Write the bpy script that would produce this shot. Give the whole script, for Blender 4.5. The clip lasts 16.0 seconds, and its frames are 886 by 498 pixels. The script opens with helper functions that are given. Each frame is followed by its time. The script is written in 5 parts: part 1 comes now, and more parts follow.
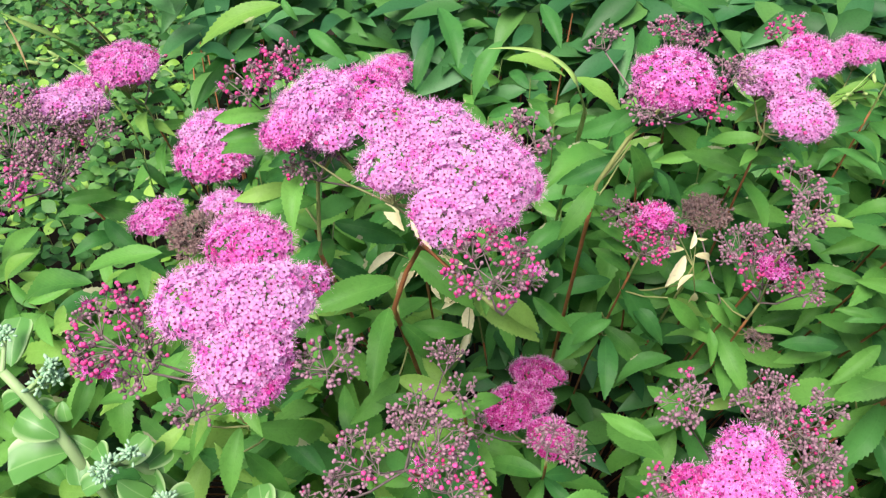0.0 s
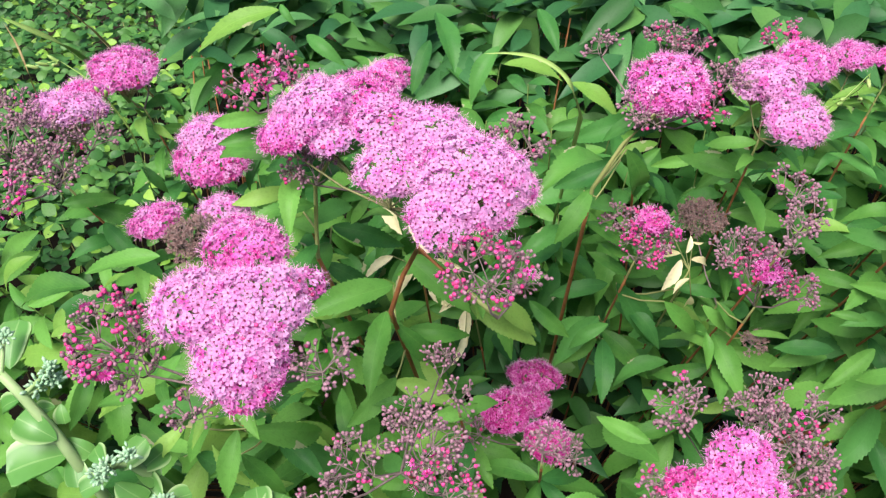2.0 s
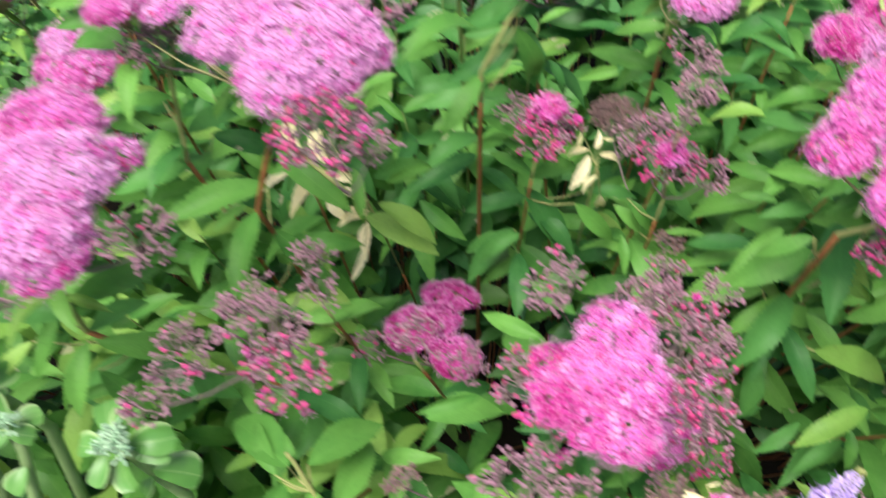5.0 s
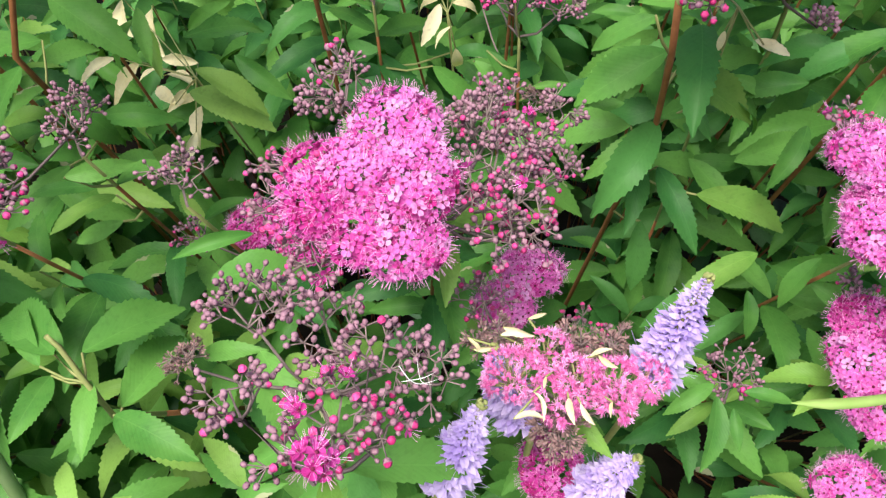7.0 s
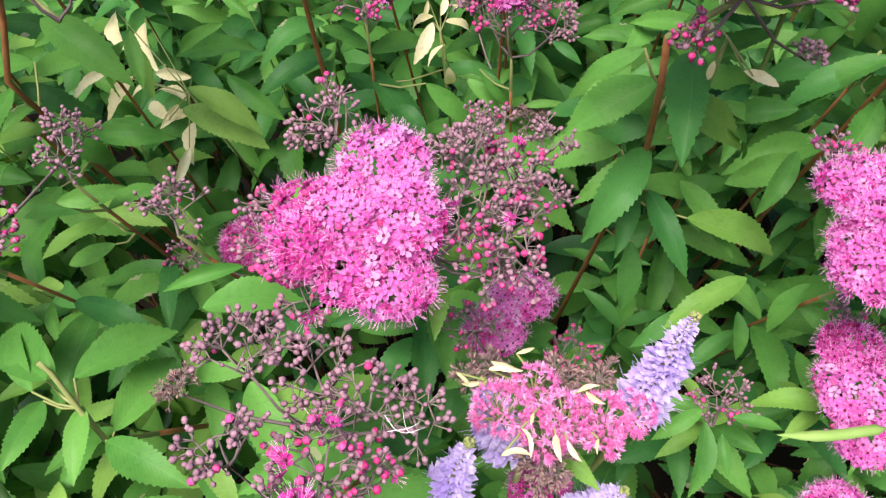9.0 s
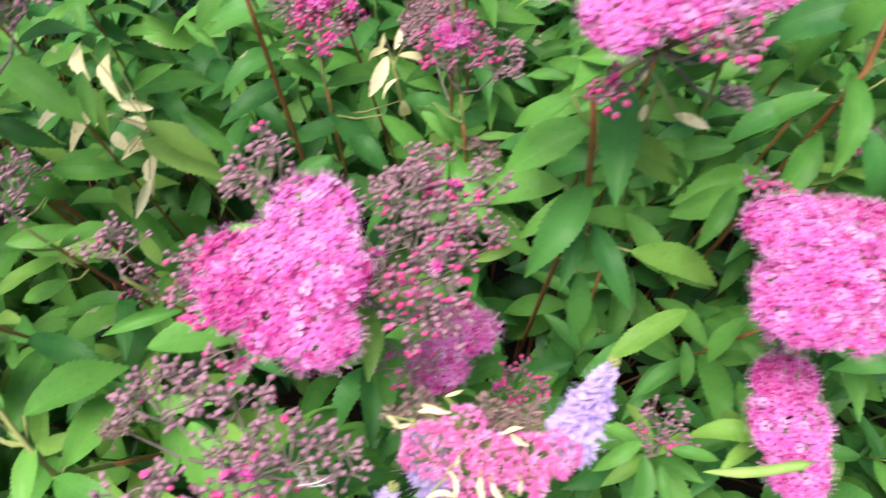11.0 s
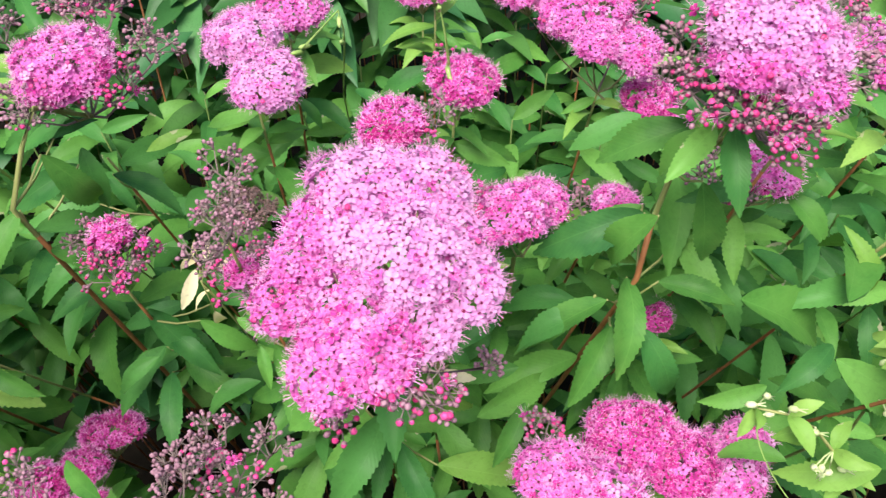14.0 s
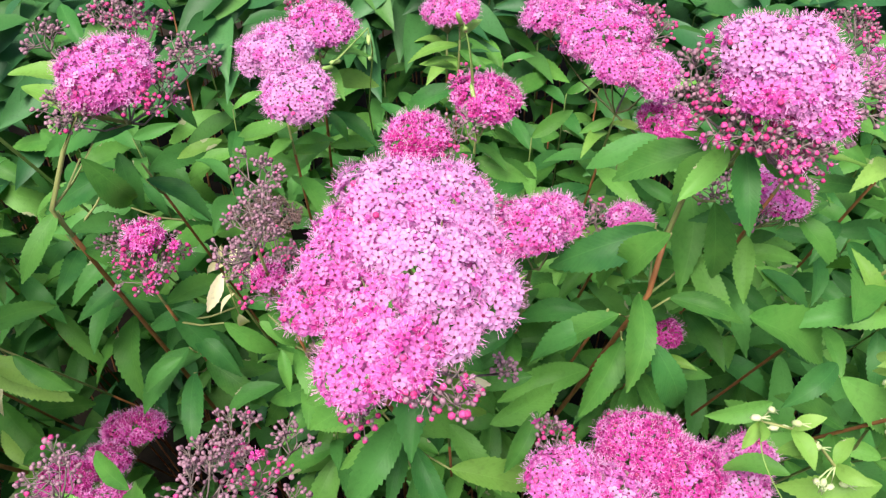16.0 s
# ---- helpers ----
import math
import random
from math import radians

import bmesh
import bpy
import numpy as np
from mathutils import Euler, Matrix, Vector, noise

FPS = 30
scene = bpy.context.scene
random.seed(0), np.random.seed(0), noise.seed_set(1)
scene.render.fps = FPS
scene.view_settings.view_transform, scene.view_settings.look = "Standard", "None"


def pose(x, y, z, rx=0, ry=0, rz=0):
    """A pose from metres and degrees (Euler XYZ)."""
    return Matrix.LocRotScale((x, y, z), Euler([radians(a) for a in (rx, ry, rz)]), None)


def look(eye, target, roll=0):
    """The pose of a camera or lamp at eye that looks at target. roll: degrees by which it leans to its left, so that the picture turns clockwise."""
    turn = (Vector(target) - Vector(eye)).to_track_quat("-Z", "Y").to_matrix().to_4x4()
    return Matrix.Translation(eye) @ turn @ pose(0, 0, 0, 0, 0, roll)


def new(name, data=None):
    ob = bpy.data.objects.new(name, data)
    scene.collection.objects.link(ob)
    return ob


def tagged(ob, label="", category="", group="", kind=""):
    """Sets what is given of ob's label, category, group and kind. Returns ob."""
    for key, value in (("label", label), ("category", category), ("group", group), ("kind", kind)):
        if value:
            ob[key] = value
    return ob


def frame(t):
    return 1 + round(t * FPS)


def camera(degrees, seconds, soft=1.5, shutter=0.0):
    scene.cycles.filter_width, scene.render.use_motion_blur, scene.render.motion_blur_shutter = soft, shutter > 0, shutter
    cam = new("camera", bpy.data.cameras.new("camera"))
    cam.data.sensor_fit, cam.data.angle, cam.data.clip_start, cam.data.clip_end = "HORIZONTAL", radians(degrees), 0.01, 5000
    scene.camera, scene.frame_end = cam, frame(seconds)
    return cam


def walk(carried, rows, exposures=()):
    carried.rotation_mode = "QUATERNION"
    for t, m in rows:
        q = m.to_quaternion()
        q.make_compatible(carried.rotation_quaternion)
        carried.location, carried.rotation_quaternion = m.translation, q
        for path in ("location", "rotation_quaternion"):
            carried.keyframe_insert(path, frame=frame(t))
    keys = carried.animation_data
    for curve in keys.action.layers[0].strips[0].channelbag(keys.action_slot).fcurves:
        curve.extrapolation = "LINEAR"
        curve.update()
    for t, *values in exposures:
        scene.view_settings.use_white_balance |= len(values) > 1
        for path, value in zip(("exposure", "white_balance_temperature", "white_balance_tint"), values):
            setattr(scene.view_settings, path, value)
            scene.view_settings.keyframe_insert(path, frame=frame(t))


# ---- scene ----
cam = camera(53.8, 16.0, soft=1.25, shutter=0.5)
PATH = [
    (0, (0.074, -0.001, 1.132), (-0.087, 1.52, -0.157), 3.2),
    (0.5, (0.074, -0.003, 1.133), (-0.087, 1.517, -0.156), 3.1),
    (1, (0.077, -0.006, 1.133), (-0.084, 1.517, -0.154), 3.3),
    (1.5, (0.075, -0.004, 1.136), (-0.086, 1.519, -0.15), 3.3),
    (2, (0.077, -0.003, 1.134), (-0.087, 1.523, -0.148), 3.2),
    (2.5, (0.079, -0.003, 1.133), (-0.078, 1.528, -0.145), 3.4),
    (3, (0.083, -0.003, 1.135), (-0.082, 1.527, -0.143), 3.1),
    (3.5, (0.086, 0.0, 1.129), (-0.08, 1.526, -0.153), 3.0),
    (4, (0.087, 0.001, 1.131), (-0.083, 1.529, -0.148), 2.9),
    (4.5, (0.095, 0.002, 1.125), (-0.061, 1.53, -0.157), 3.1),
    (5, (0.147, 0.009, 1.066), (0.013, 1.504, -0.256), 1.8),
    (5.2, (0.175, 0.018, 1.049), (0.052, 1.489, -0.3), 1.0),
    (7.3, (0.233, 0.032, 0.952), (0.14, 1.522, -0.379), -0.6),
    (7.5, (0.232, 0.035, 0.957), (0.138, 1.512, -0.388), -0.6),
    (8, (0.237, 0.032, 0.962), (0.141, 1.517, -0.374), -0.6),
    (8.2, (0.237, 0.036, 0.965), (0.146, 1.512, -0.382), -0.7),
    (10.5, (0.232, 0.038, 0.971), (0.144, 1.521, -0.369), 0.2),
    (11, (0.26, 0.042, 0.985), (0.185, 1.527, -0.352), -0.3),
    (11.5, (0.323, 0.040, 1.026), (0.295, 1.519, -0.320), -2.8),
    (12, (0.378, 0.045, 1.051), (0.474, 1.551, -0.260), -2.9),
    (12.5, (0.393, 0.063, 1.054), (0.511, 1.593, -0.228), -2.6),
    (13, (0.380, 0.080, 1.037), (0.479, 1.646, -0.203), -2.2),
    (13.5, (0.357, 0.100, 1.059), (0.444, 1.617, -0.242), -2.1),
    (14, (0.335, 0.107, 1.072), (0.412, 1.622, -0.233), -2.0),
    (14.5, (0.331, 0.093, 1.068), (0.381, 1.656, -0.179), -1.2),
    (15, (0.332, 0.098, 1.077), (0.381, 1.64, -0.196), -1.5),
    (15.5, (0.335, 0.096, 1.079), (0.376, 1.635, -0.197), -1.5),
    (16, (0.331, 0.092, 1.081), (0.379, 1.632, -0.194), -1.0),
]
walk(cam, [(t, look(eye, target, roll)) for t, eye, target, roll in PATH],
     [(0, 1.08), (5.0, 1.11), (7.5, 1.12), (10.5, 1.15), (11.0, 1.30), (12.5, 1.38), (13.5, 1.24), (16.0, 1.13)])

# ---- light: open shade under a bright sky ----
world = bpy.data.worlds.new("sky")
scene.world = world
world.use_nodes = True
wn, wl = world.node_tree.nodes, world.node_tree.links
sky = wn.new("ShaderNodeTexSky")
sky.sky_type, sky.sun_disc = "NISHITA", False
sky.sun_elevation, sky.sun_rotation = radians(60), radians(200)
sky.air_density, sky.dust_density, sky.ozone_density = 1.0, 3.0, 0.6
wl.new(sky.outputs[0], wn["Background"].inputs[0])
wn["Background"].inputs[1].default_value = 0.075
sun = new("sun", bpy.data.lights.new("sun", "SUN"))
sun.data.energy, sun.data.angle, sun.data.color = 3.1, radians(34), (1.0, 0.95, 0.89)
sun.matrix_world = look((0, 0, 5), (1.0, 2.7, 0.0)) @ Matrix.Identity(4)


# ---- materials ----
def material(name, build):
    m = bpy.data.materials.new(name)
    m.use_nodes = True
    nt = m.node_tree
    nt.nodes.clear()
    out = nt.nodes.new("ShaderNodeOutputMaterial")

    def node(kind, **kw):
        n = nt.nodes.new(kind)
        for k, v in kw.items():
            if k == "op":
                n.operation = v
            elif k == "blend":
                n.blend_type = v
            else:
                n.inputs[k.replace("_", " ")].default_value = v
        return n

    def link(a, b):
        nt.links.new(a, b)

    link(build(nt, node, link), out.inputs["Surface"])
    return m


def ramp(nt, fac, stops):
    r = nt.nodes.new("ShaderNodeValToRGB")
    e = r.color_ramp.elements
    while len(e) < len(stops):
        e.new(0.5)
    for el, (p, c) in zip(e, stops):
        el.position, el.color = p, (*c, 1)
    nt.links.new(fac, r.inputs[0])
    return r.outputs[0]


def maths(nt, op, a, b=None, clamp=False):
    n = nt.nodes.new("ShaderNodeMath")
    n.operation, n.use_clamp = op, clamp
    for i, v in enumerate((a, b)):
        if v is None:
            continue
        if isinstance(v, (int, float)):
            n.inputs[i].default_value = v
        else:
            nt.links.new(v, n.inputs[i])
    return n.outputs[0]


def mix(nt, fac, a, b, blend="MIX"):
    n = nt.nodes.new("ShaderNodeMix")
    n.data_type, n.blend_type = "RGBA", blend
    for s, v in ((n.inputs[0], fac), (n.inputs[6], a), (n.inputs[7], b)):
        if isinstance(v, (int, float)):
            s.default_value = v
        elif isinstance(v, tuple):
            s.default_value = (*v, 1)
        else:
            nt.links.new(v, s)
    return n.outputs[2]


def one_random(nt):
    """A number of its own for each piece, whether an object or an island of a joined mesh."""
    info, geo = nt.nodes.new("ShaderNodeObjectInfo"), nt.nodes.new("ShaderNodeNewGeometry")
    return maths(nt, "FRACT", maths(nt, "ADD", info.outputs["Random"], geo.outputs["Random Per Island"]))


def sheet_shader(nt, colour, rough, through_colour, share, bump=None, spec=0.35):
    """A thin leaf or petal: gloss and body colour, and some light coming through."""
    p = nt.nodes.new("ShaderNodeBsdfPrincipled")
    nt.links.new(colour, p.inputs["Base Color"])
    p.inputs["Roughness"].default_value = rough
    p.inputs["Specular IOR Level"].default_value = spec
    tr = nt.nodes.new("ShaderNodeBsdfTranslucent")
    nt.links.new(through_colour, tr.inputs["Color"])
    if bump is not None:
        b = nt.nodes.new("ShaderNodeBump")
        b.inputs["Strength"].default_value, b.inputs["Distance"].default_value = 0.13, 0.0007
        nt.links.new(bump, b.inputs["Height"])
        nt.links.new(b.outputs[0], p.inputs["Normal"])
    m = nt.nodes.new("ShaderNodeMixShader")
    m.inputs[0].default_value = share
    nt.links.new(p.outputs[0], m.inputs[1])
    nt.links.new(tr.outputs[0], m.inputs[2])
    return m.outputs[0]


def leaf_material(name, dark, mid, light, blotch=(0.50, 0.42, 0.31), single=True):
    def build(nt, node, link):
        co = nt.nodes.new("ShaderNodeTexCoord")
        sep = nt.nodes.new("ShaderNodeSeparateXYZ")
        link(co.outputs["Object"], sep.inputs[0])
        ax = maths(nt, "ABSOLUTE", sep.outputs[0])
        rnd = one_random(nt)
        # side veins run from the midrib towards the tip
        run = maths(nt, "SUBTRACT", maths(nt, "MULTIPLY", sep.outputs[1], 17.0), maths(nt, "MULTIPLY", ax, 26.0))
        tri = maths(nt, "PINGPONG", run, 0.5)
        vein = maths(nt, "LESS_THAN", tri, 0.06)
        rib = maths(nt, "LESS_THAN", ax, 0.005)
        lines = maths(nt, "MAXIMUM", maths(nt, "MULTIPLY", vein, 0.45), rib)
        geo = nt.nodes.new("ShaderNodeNewGeometry")
        big = node("ShaderNodeTexNoise", Scale=9.0, Detail=3.0)
        link(geo.outputs["Position"], big.inputs["Vector"])
        fine = node("ShaderNodeTexNoise", Scale=420.0, Detail=3.0)
        link(geo.outputs["Position"], fine.inputs["Vector"])
        tone = maths(nt, "ADD", maths(nt, "MULTIPLY", rnd, 0.62), maths(nt, "MULTIPLY", big.outputs[0], 0.45))
        col = ramp(nt, tone, [(0.12, dark), (0.5, mid), (0.95, light)])
        grain = maths(nt, "ADD", maths(nt, "MULTIPLY", fine.outputs[0], 0.5), 0.75)
        col = mix(nt, 1.0, col, ramp(nt, grain, [(0.8, (0.8, 0.8, 0.8)), (1.2, (1.12, 1.12, 1.12))]), "MULTIPLY")
        if not single:
            return sheet_shader(nt, col, 0.45, mix(nt, 1.0, col, (1.15, 1.25, 0.45), "MULTIPLY"), 0.14, fine.outputs[0], 0.22)
        col = mix(nt, maths(nt, "MULTIPLY", lines, 0.09), col, tuple(min(1, c * 1.6 + 0.02) for c in light))
        # paler towards the tip, and mottled
        mottle = node("ShaderNodeTexNoise", Scale=75.0, Detail=3.0)
        link(geo.outputs["Position"], mottle.inputs["Vector"])
        pale = maths(nt, "ADD", maths(nt, "MULTIPLY", sep.outputs[1], 0.30), maths(nt, "MULTIPLY", maths(nt, "SUBTRACT", mottle.outputs[0], 0.45), 0.9), True)
        col = mix(nt, pale, col, light)
        # a few scorched edges and tips
        spot = node("ShaderNodeTexNoise", Scale=30.0, Detail=4.0)
        link(geo.outputs["Position"], spot.inputs["Vector"])
        edge = maths(nt, "GREATER_THAN", maths(nt, "ADD", spot.outputs[0], maths(nt, "MULTIPLY", ax, 0.9)), 0.80)
        col = mix(nt, maths(nt, "MULTIPLY", edge, 0.55), col, blotch)
        deep = mix(nt, 1.0, col, (1.15, 1.25, 0.45), "MULTIPLY")
        h = maths(nt, "SUBTRACT", maths(nt, "ADD", maths(nt, "MULTIPLY", fine.outputs[0], 0.3), tri), rib)
        return sheet_shader(nt, col, 0.45, deep, 0.22, h, 0.16)

    return material(name, build)


LEAF = leaf_material("leaf_green", (0.024, 0.098, 0.020), (0.066, 0.205, 0.036), (0.155, 0.350, 0.072))
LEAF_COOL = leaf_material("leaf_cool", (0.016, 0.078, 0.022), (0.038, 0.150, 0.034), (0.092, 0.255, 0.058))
LEAF_YOUNG = leaf_material("leaf_young", (0.085, 0.20, 0.032), (0.145, 0.30, 0.052), (0.24, 0.40, 0.09))
FAR_GREEN = leaf_material("leaf_green_far", (0.018, 0.074, 0.020), (0.044, 0.140, 0.032), (0.105, 0.235, 0.055), single=False)
FAR_COOL = leaf_material("leaf_cool_far", (0.017, 0.075, 0.028), (0.038, 0.132, 0.042), (0.080, 0.21, 0.066), single=False)
FAR_YOUNG = leaf_material("leaf_young_far", (0.10, 0.25, 0.03), (0.17, 0.34, 0.05), (0.26, 0.42, 0.08), single=False)
LEAF_PALE = leaf_material("leaf_withered", (0.54, 0.47, 0.24), (0.66, 0.59, 0.34), (0.80, 0.73, 0.50), (0.45, 0.33, 0.14))


def fleshy_material(name, inner, second, rim):
    """A waxy leaf with a paler rim."""
    def build(nt, node, link):
        co = nt.nodes.new("ShaderNodeTexCoord")
        sep = nt.nodes.new("ShaderNodeSeparateXYZ")
        link(co.outputs["Object"], sep.inputs[0])
        u = maths(nt, "MAXIMUM", maths(nt, "MINIMUM", sep.outputs[1], 0.99), 0.01)
        half = maths(nt, "MULTIPLY", maths(nt, "POWER", u, 0.7), maths(nt, "MULTIPLY", maths(nt, "POWER", maths(nt, "SUBTRACT", 1.0, u), 0.33), 0.475))
        share = maths(nt, "DIVIDE", maths(nt, "ABSOLUTE", sep.outputs[0]), half)
        geo = nt.nodes.new("ShaderNodeNewGeometry")
        n = node("ShaderNodeTexNoise", Scale=70.0, Detail=3.0)
        link(geo.outputs["Position"], n.inputs["Vector"])
        col = ramp(nt, maths(nt, "ADD", maths(nt, "MULTIPLY", n.outputs[0], 0.7), maths(nt, "MULTIPLY", one_random(nt), 0.4)), [(0.25, inner), (0.85, second)])
        edge = maths(nt, "MULTIPLY", maths(nt, "SUBTRACT", share, 0.80, True), 4.0, True)
        rib = maths(nt, "MULTIPLY", maths(nt, "LESS_THAN", share, 0.05), 0.3)
        col = mix(nt, maths(nt, "MAXIMUM", edge, rib), col, rim)
        return sheet_shader(nt, col, 0.38, mix(nt, 1.0, col, (1.1, 1.25, 0.5), "MULTIPLY"), 0.18, n.outputs[0], 0.4)

    return material(name, build)


LEAF_SEDUM = fleshy_material("leaf_sedum", (0.075, 0.23, 0.045), (0.135, 0.32, 0.075), (0.34, 0.50, 0.22))


def petal_material(name, inner, mid, outer):
    def build(nt, node, link):
        rnd = one_random(nt)
        col = ramp(nt, rnd, [(0.0, inner), (0.35, mid), (0.75, mid), (1.0, outer)])
        geo = nt.nodes.new("ShaderNodeNewGeometry")
        n = node("ShaderNodeTexNoise", Scale=900.0, Detail=2.0)
        link(geo.outputs["Position"], n.inputs["Vector"])
        col = mix(nt, maths(nt, "MULTIPLY", n.outputs[0], 0.35), col, outer)
        # older and younger patches of a head bloom paler and deeper
        patch = node("ShaderNodeTexNoise", Scale=48.0, Detail=2.0)
        link(geo.outputs["Position"], patch.inputs["Vector"])
        col = mix(nt, maths(nt, "MULTIPLY", maths(nt, "SUBTRACT", patch.outputs[0], 0.50, True), 3.2, True), col, outer)
        col = mix(nt, maths(nt, "MULTIPLY", maths(nt, "SUBTRACT", 0.47, patch.outputs[0], True), 3.2, True), col, inner)
        return sheet_shader(nt, col, 0.7, col, 0.35, None, 0.12)

    return material(name, build)


PETAL = {
    "P": petal_material("petal_pale", (0.69, 0.24, 0.57), (0.76, 0.365, 0.69), (0.81, 0.50, 0.78)),
    "O": petal_material("petal_pink", (0.65, 0.075, 0.40), (0.73, 0.150, 0.54), (0.79, 0.27, 0.66)),
    "D": petal_material("petal_deep", (0.48, 0.016, 0.20), (0.60, 0.045, 0.33), (0.72, 0.12, 0.48)),
}


def plain(name, colour, second, rough=0.6, scale=60.0, spec=0.3):
    def build(nt, node, link):
        geo = nt.nodes.new("ShaderNodeNewGeometry")
        n = node("ShaderNodeTexNoise", Scale=scale, Detail=4.0)
        link(geo.outputs["Position"], n.inputs["Vector"])
        f = maths(nt, "ADD", maths(nt, "MULTIPLY", n.outputs[0], 0.7), maths(nt, "MULTIPLY", one_random(nt), 0.4))
        p = node("ShaderNodeBsdfPrincipled", Roughness=rough)
        p.inputs["Specular IOR Level"].default_value = spec
        link(ramp(nt, f, [(0.25, colour), (0.85, second)]), p.inputs["Base Color"])
        b = node("ShaderNodeBump", Strength=0.4, Distance=0.001)
        link(n.outputs[0], b.inputs["Height"])
        link(b.outputs[0], p.inputs["Normal"])
        return p.outputs[0]

    return material(name, build)


EYE = plain("flower_eye", (0.09, 0.004, 0.028), (0.22, 0.014, 0.07), 0.5, 900)
STAMEN = plain("stamen", (0.80, 0.28, 0.60), (0.92, 0.50, 0.80), 0.6, 300)
THREAD = plain("thread_magenta", (0.62, 0.07, 0.34), (0.80, 0.22, 0.54), 0.6, 500)
BUD_RED = plain("bud_crimson", (0.40, 0.020, 0.12), (0.68, 0.09, 0.30), 0.5, 700, 0.2)
BUD_PINK = plain("bud_pink", (0.60, 0.10, 0.32), (0.76, 0.24, 0.50), 0.6, 700)
BUD_MAUVE = plain("bud_mauve", (0.225, 0.115, 0.155), (0.38, 0.218, 0.275), 0.75, 700, 0.15)
BUD_BROWN = plain("flower_dried", (0.20, 0.115, 0.115), (0.42, 0.28, 0.26), 0.85, 500, 0.1)
STALK = plain("flower_stalk", (0.17, 0.18, 0.075), (0.28, 0.28, 0.12), 0.6, 300)
STALK_MAUVE = plain("flower_stalk_mauve", (0.155, 0.12, 0.115), (0.27, 0.20, 0.19), 0.65, 300, 0.2)
STEM_GREEN = plain("stem_green", (0.20, 0.25, 0.075), (0.34, 0.34, 0.13), 0.55, 120)
STEM_BROWN = plain("stem_brown", (0.22, 0.080, 0.030), (0.42, 0.18, 0.07), 0.6, 140)
STEM_LEAFY = plain("stem_leafy", (0.10, 0.17, 0.04), (0.17, 0.24, 0.07), 0.55, 120)
# soil taken near black: the shade in the gaps is part of its colour
SHADED_SOIL = plain("soil", (0.010, 0.008, 0.006), (0.030, 0.024, 0.018), 1.0, 35, 0.03)
SEDUM_STEM = plain("sedum_stem", (0.24, 0.37, 0.14), (0.34, 0.46, 0.22), 0.5, 90)
SEDUM_BUD = plain("sedum_bud", (0.20, 0.38, 0.22), (0.42, 0.58, 0.40), 0.6, 400, 0.2)
VIOLET = petal_material("veronica_petal", (0.42, 0.28, 0.70), (0.58, 0.44, 0.82), (0.80, 0.70, 0.92))
POD = plain("pod_pale", (0.38, 0.47, 0.20), (0.60, 0.66, 0.38), 0.55, 200)
FLUFF = plain("seed_fluff", (0.75, 0.75, 0.72), (0.9, 0.9, 0.88), 0.8, 200)


# ---- mesh tools ----
class Build:
    """Collects copies of small meshes into one."""

    def __init__(self):
        self.v, self.f, self.m, self.mats = [], [], [], []

    def slot(self, mat):
        if mat not in self.mats:
            self.mats.append(mat)
        return self.mats.index(mat)

    def add(self, verts, faces, mat):
        o, s = len(self.v), self.slot(mat)
        self.v.extend(verts)
        self.f.extend(tuple(i + o for i in f) for f in faces)
        self.m.extend([s] * len(faces))

    def put(self, shape, matrix):
        """shape: a list of (array of vertices, faces, material)."""
        a = np.array(matrix)
        for verts, faces, mat in shape:
            self.add((verts @ a[:3, :3].T + a[:3, 3]).tolist(), faces, mat)

    def tube(self, pts, r0, r1, mat, sides=5):
        pts = [Vector(p) for p in pts]
        verts, faces, n = [], [], len(pts)
        for i, p in enumerate(pts):
            d = (pts[min(i + 1, n - 1)] - pts[max(i - 1, 0)]).normalized()
            a = d.orthogonal().normalized() if abs(d.z) < 0.9 else d.cross(Vector((1, 0, 0))).normalized()
            b = d.cross(a)
            r = r0 + (r1 - r0) * i / max(1, n - 1)
            for k in range(sides):
                w = math.tau * k / sides
                verts.append(tuple(p + r * (math.cos(w) * a + math.sin(w) * b)))
        for i in range(n - 1):
            for k in range(sides):
                q = (k + 1) % sides
                faces.append((i * sides + k, i * sides + q, (i + 1) * sides + q, (i + 1) * sides + k))
        faces.append(tuple((n - 1) * sides + k for k in range(sides)))
        self.add(verts, faces, mat)

    def mesh(self, name, smooth=True):
        me = bpy.data.meshes.new(name)
        me.from_pydata(self.v, [], self.f)
        for m in self.mats:
            me.materials.append(m)
        me.polygons.foreach_set("material_index", self.m)
        me.polygons.foreach_set("use_smooth", [smooth] * len(self.f))
        me.update()
        return me


def child(name, me, parent, m=None, label=""):
    """One mesh object under a thing or a part, m being its pose in the world."""
    ob = new(name, me)
    ob.parent = parent
    if m is not None:
        ob.matrix_basis = Matrix.Translation(-ORIGIN[parent.name]) @ m
        ORIGIN[ob.name] = ORIGIN[parent.name]
    else:
        ORIGIN[ob.name] = ORIGIN[parent.name]
    if label:
        ob["label"] = label
    return ob


ORIGIN = {}


def thing(name, at, label, category, group="", kind=""):
    ob = new(name)
    ob.empty_display_size = 0.02
    ob.location = at
    ORIGIN[ob.name] = Vector(at)
    return tagged(ob, label, category, group, kind)


def shifted(bld, origin):
    ox, oy, oz = origin
    bld.v = [(x - ox, y - oy, z - oz) for x, y, z in bld.v]
    return bld


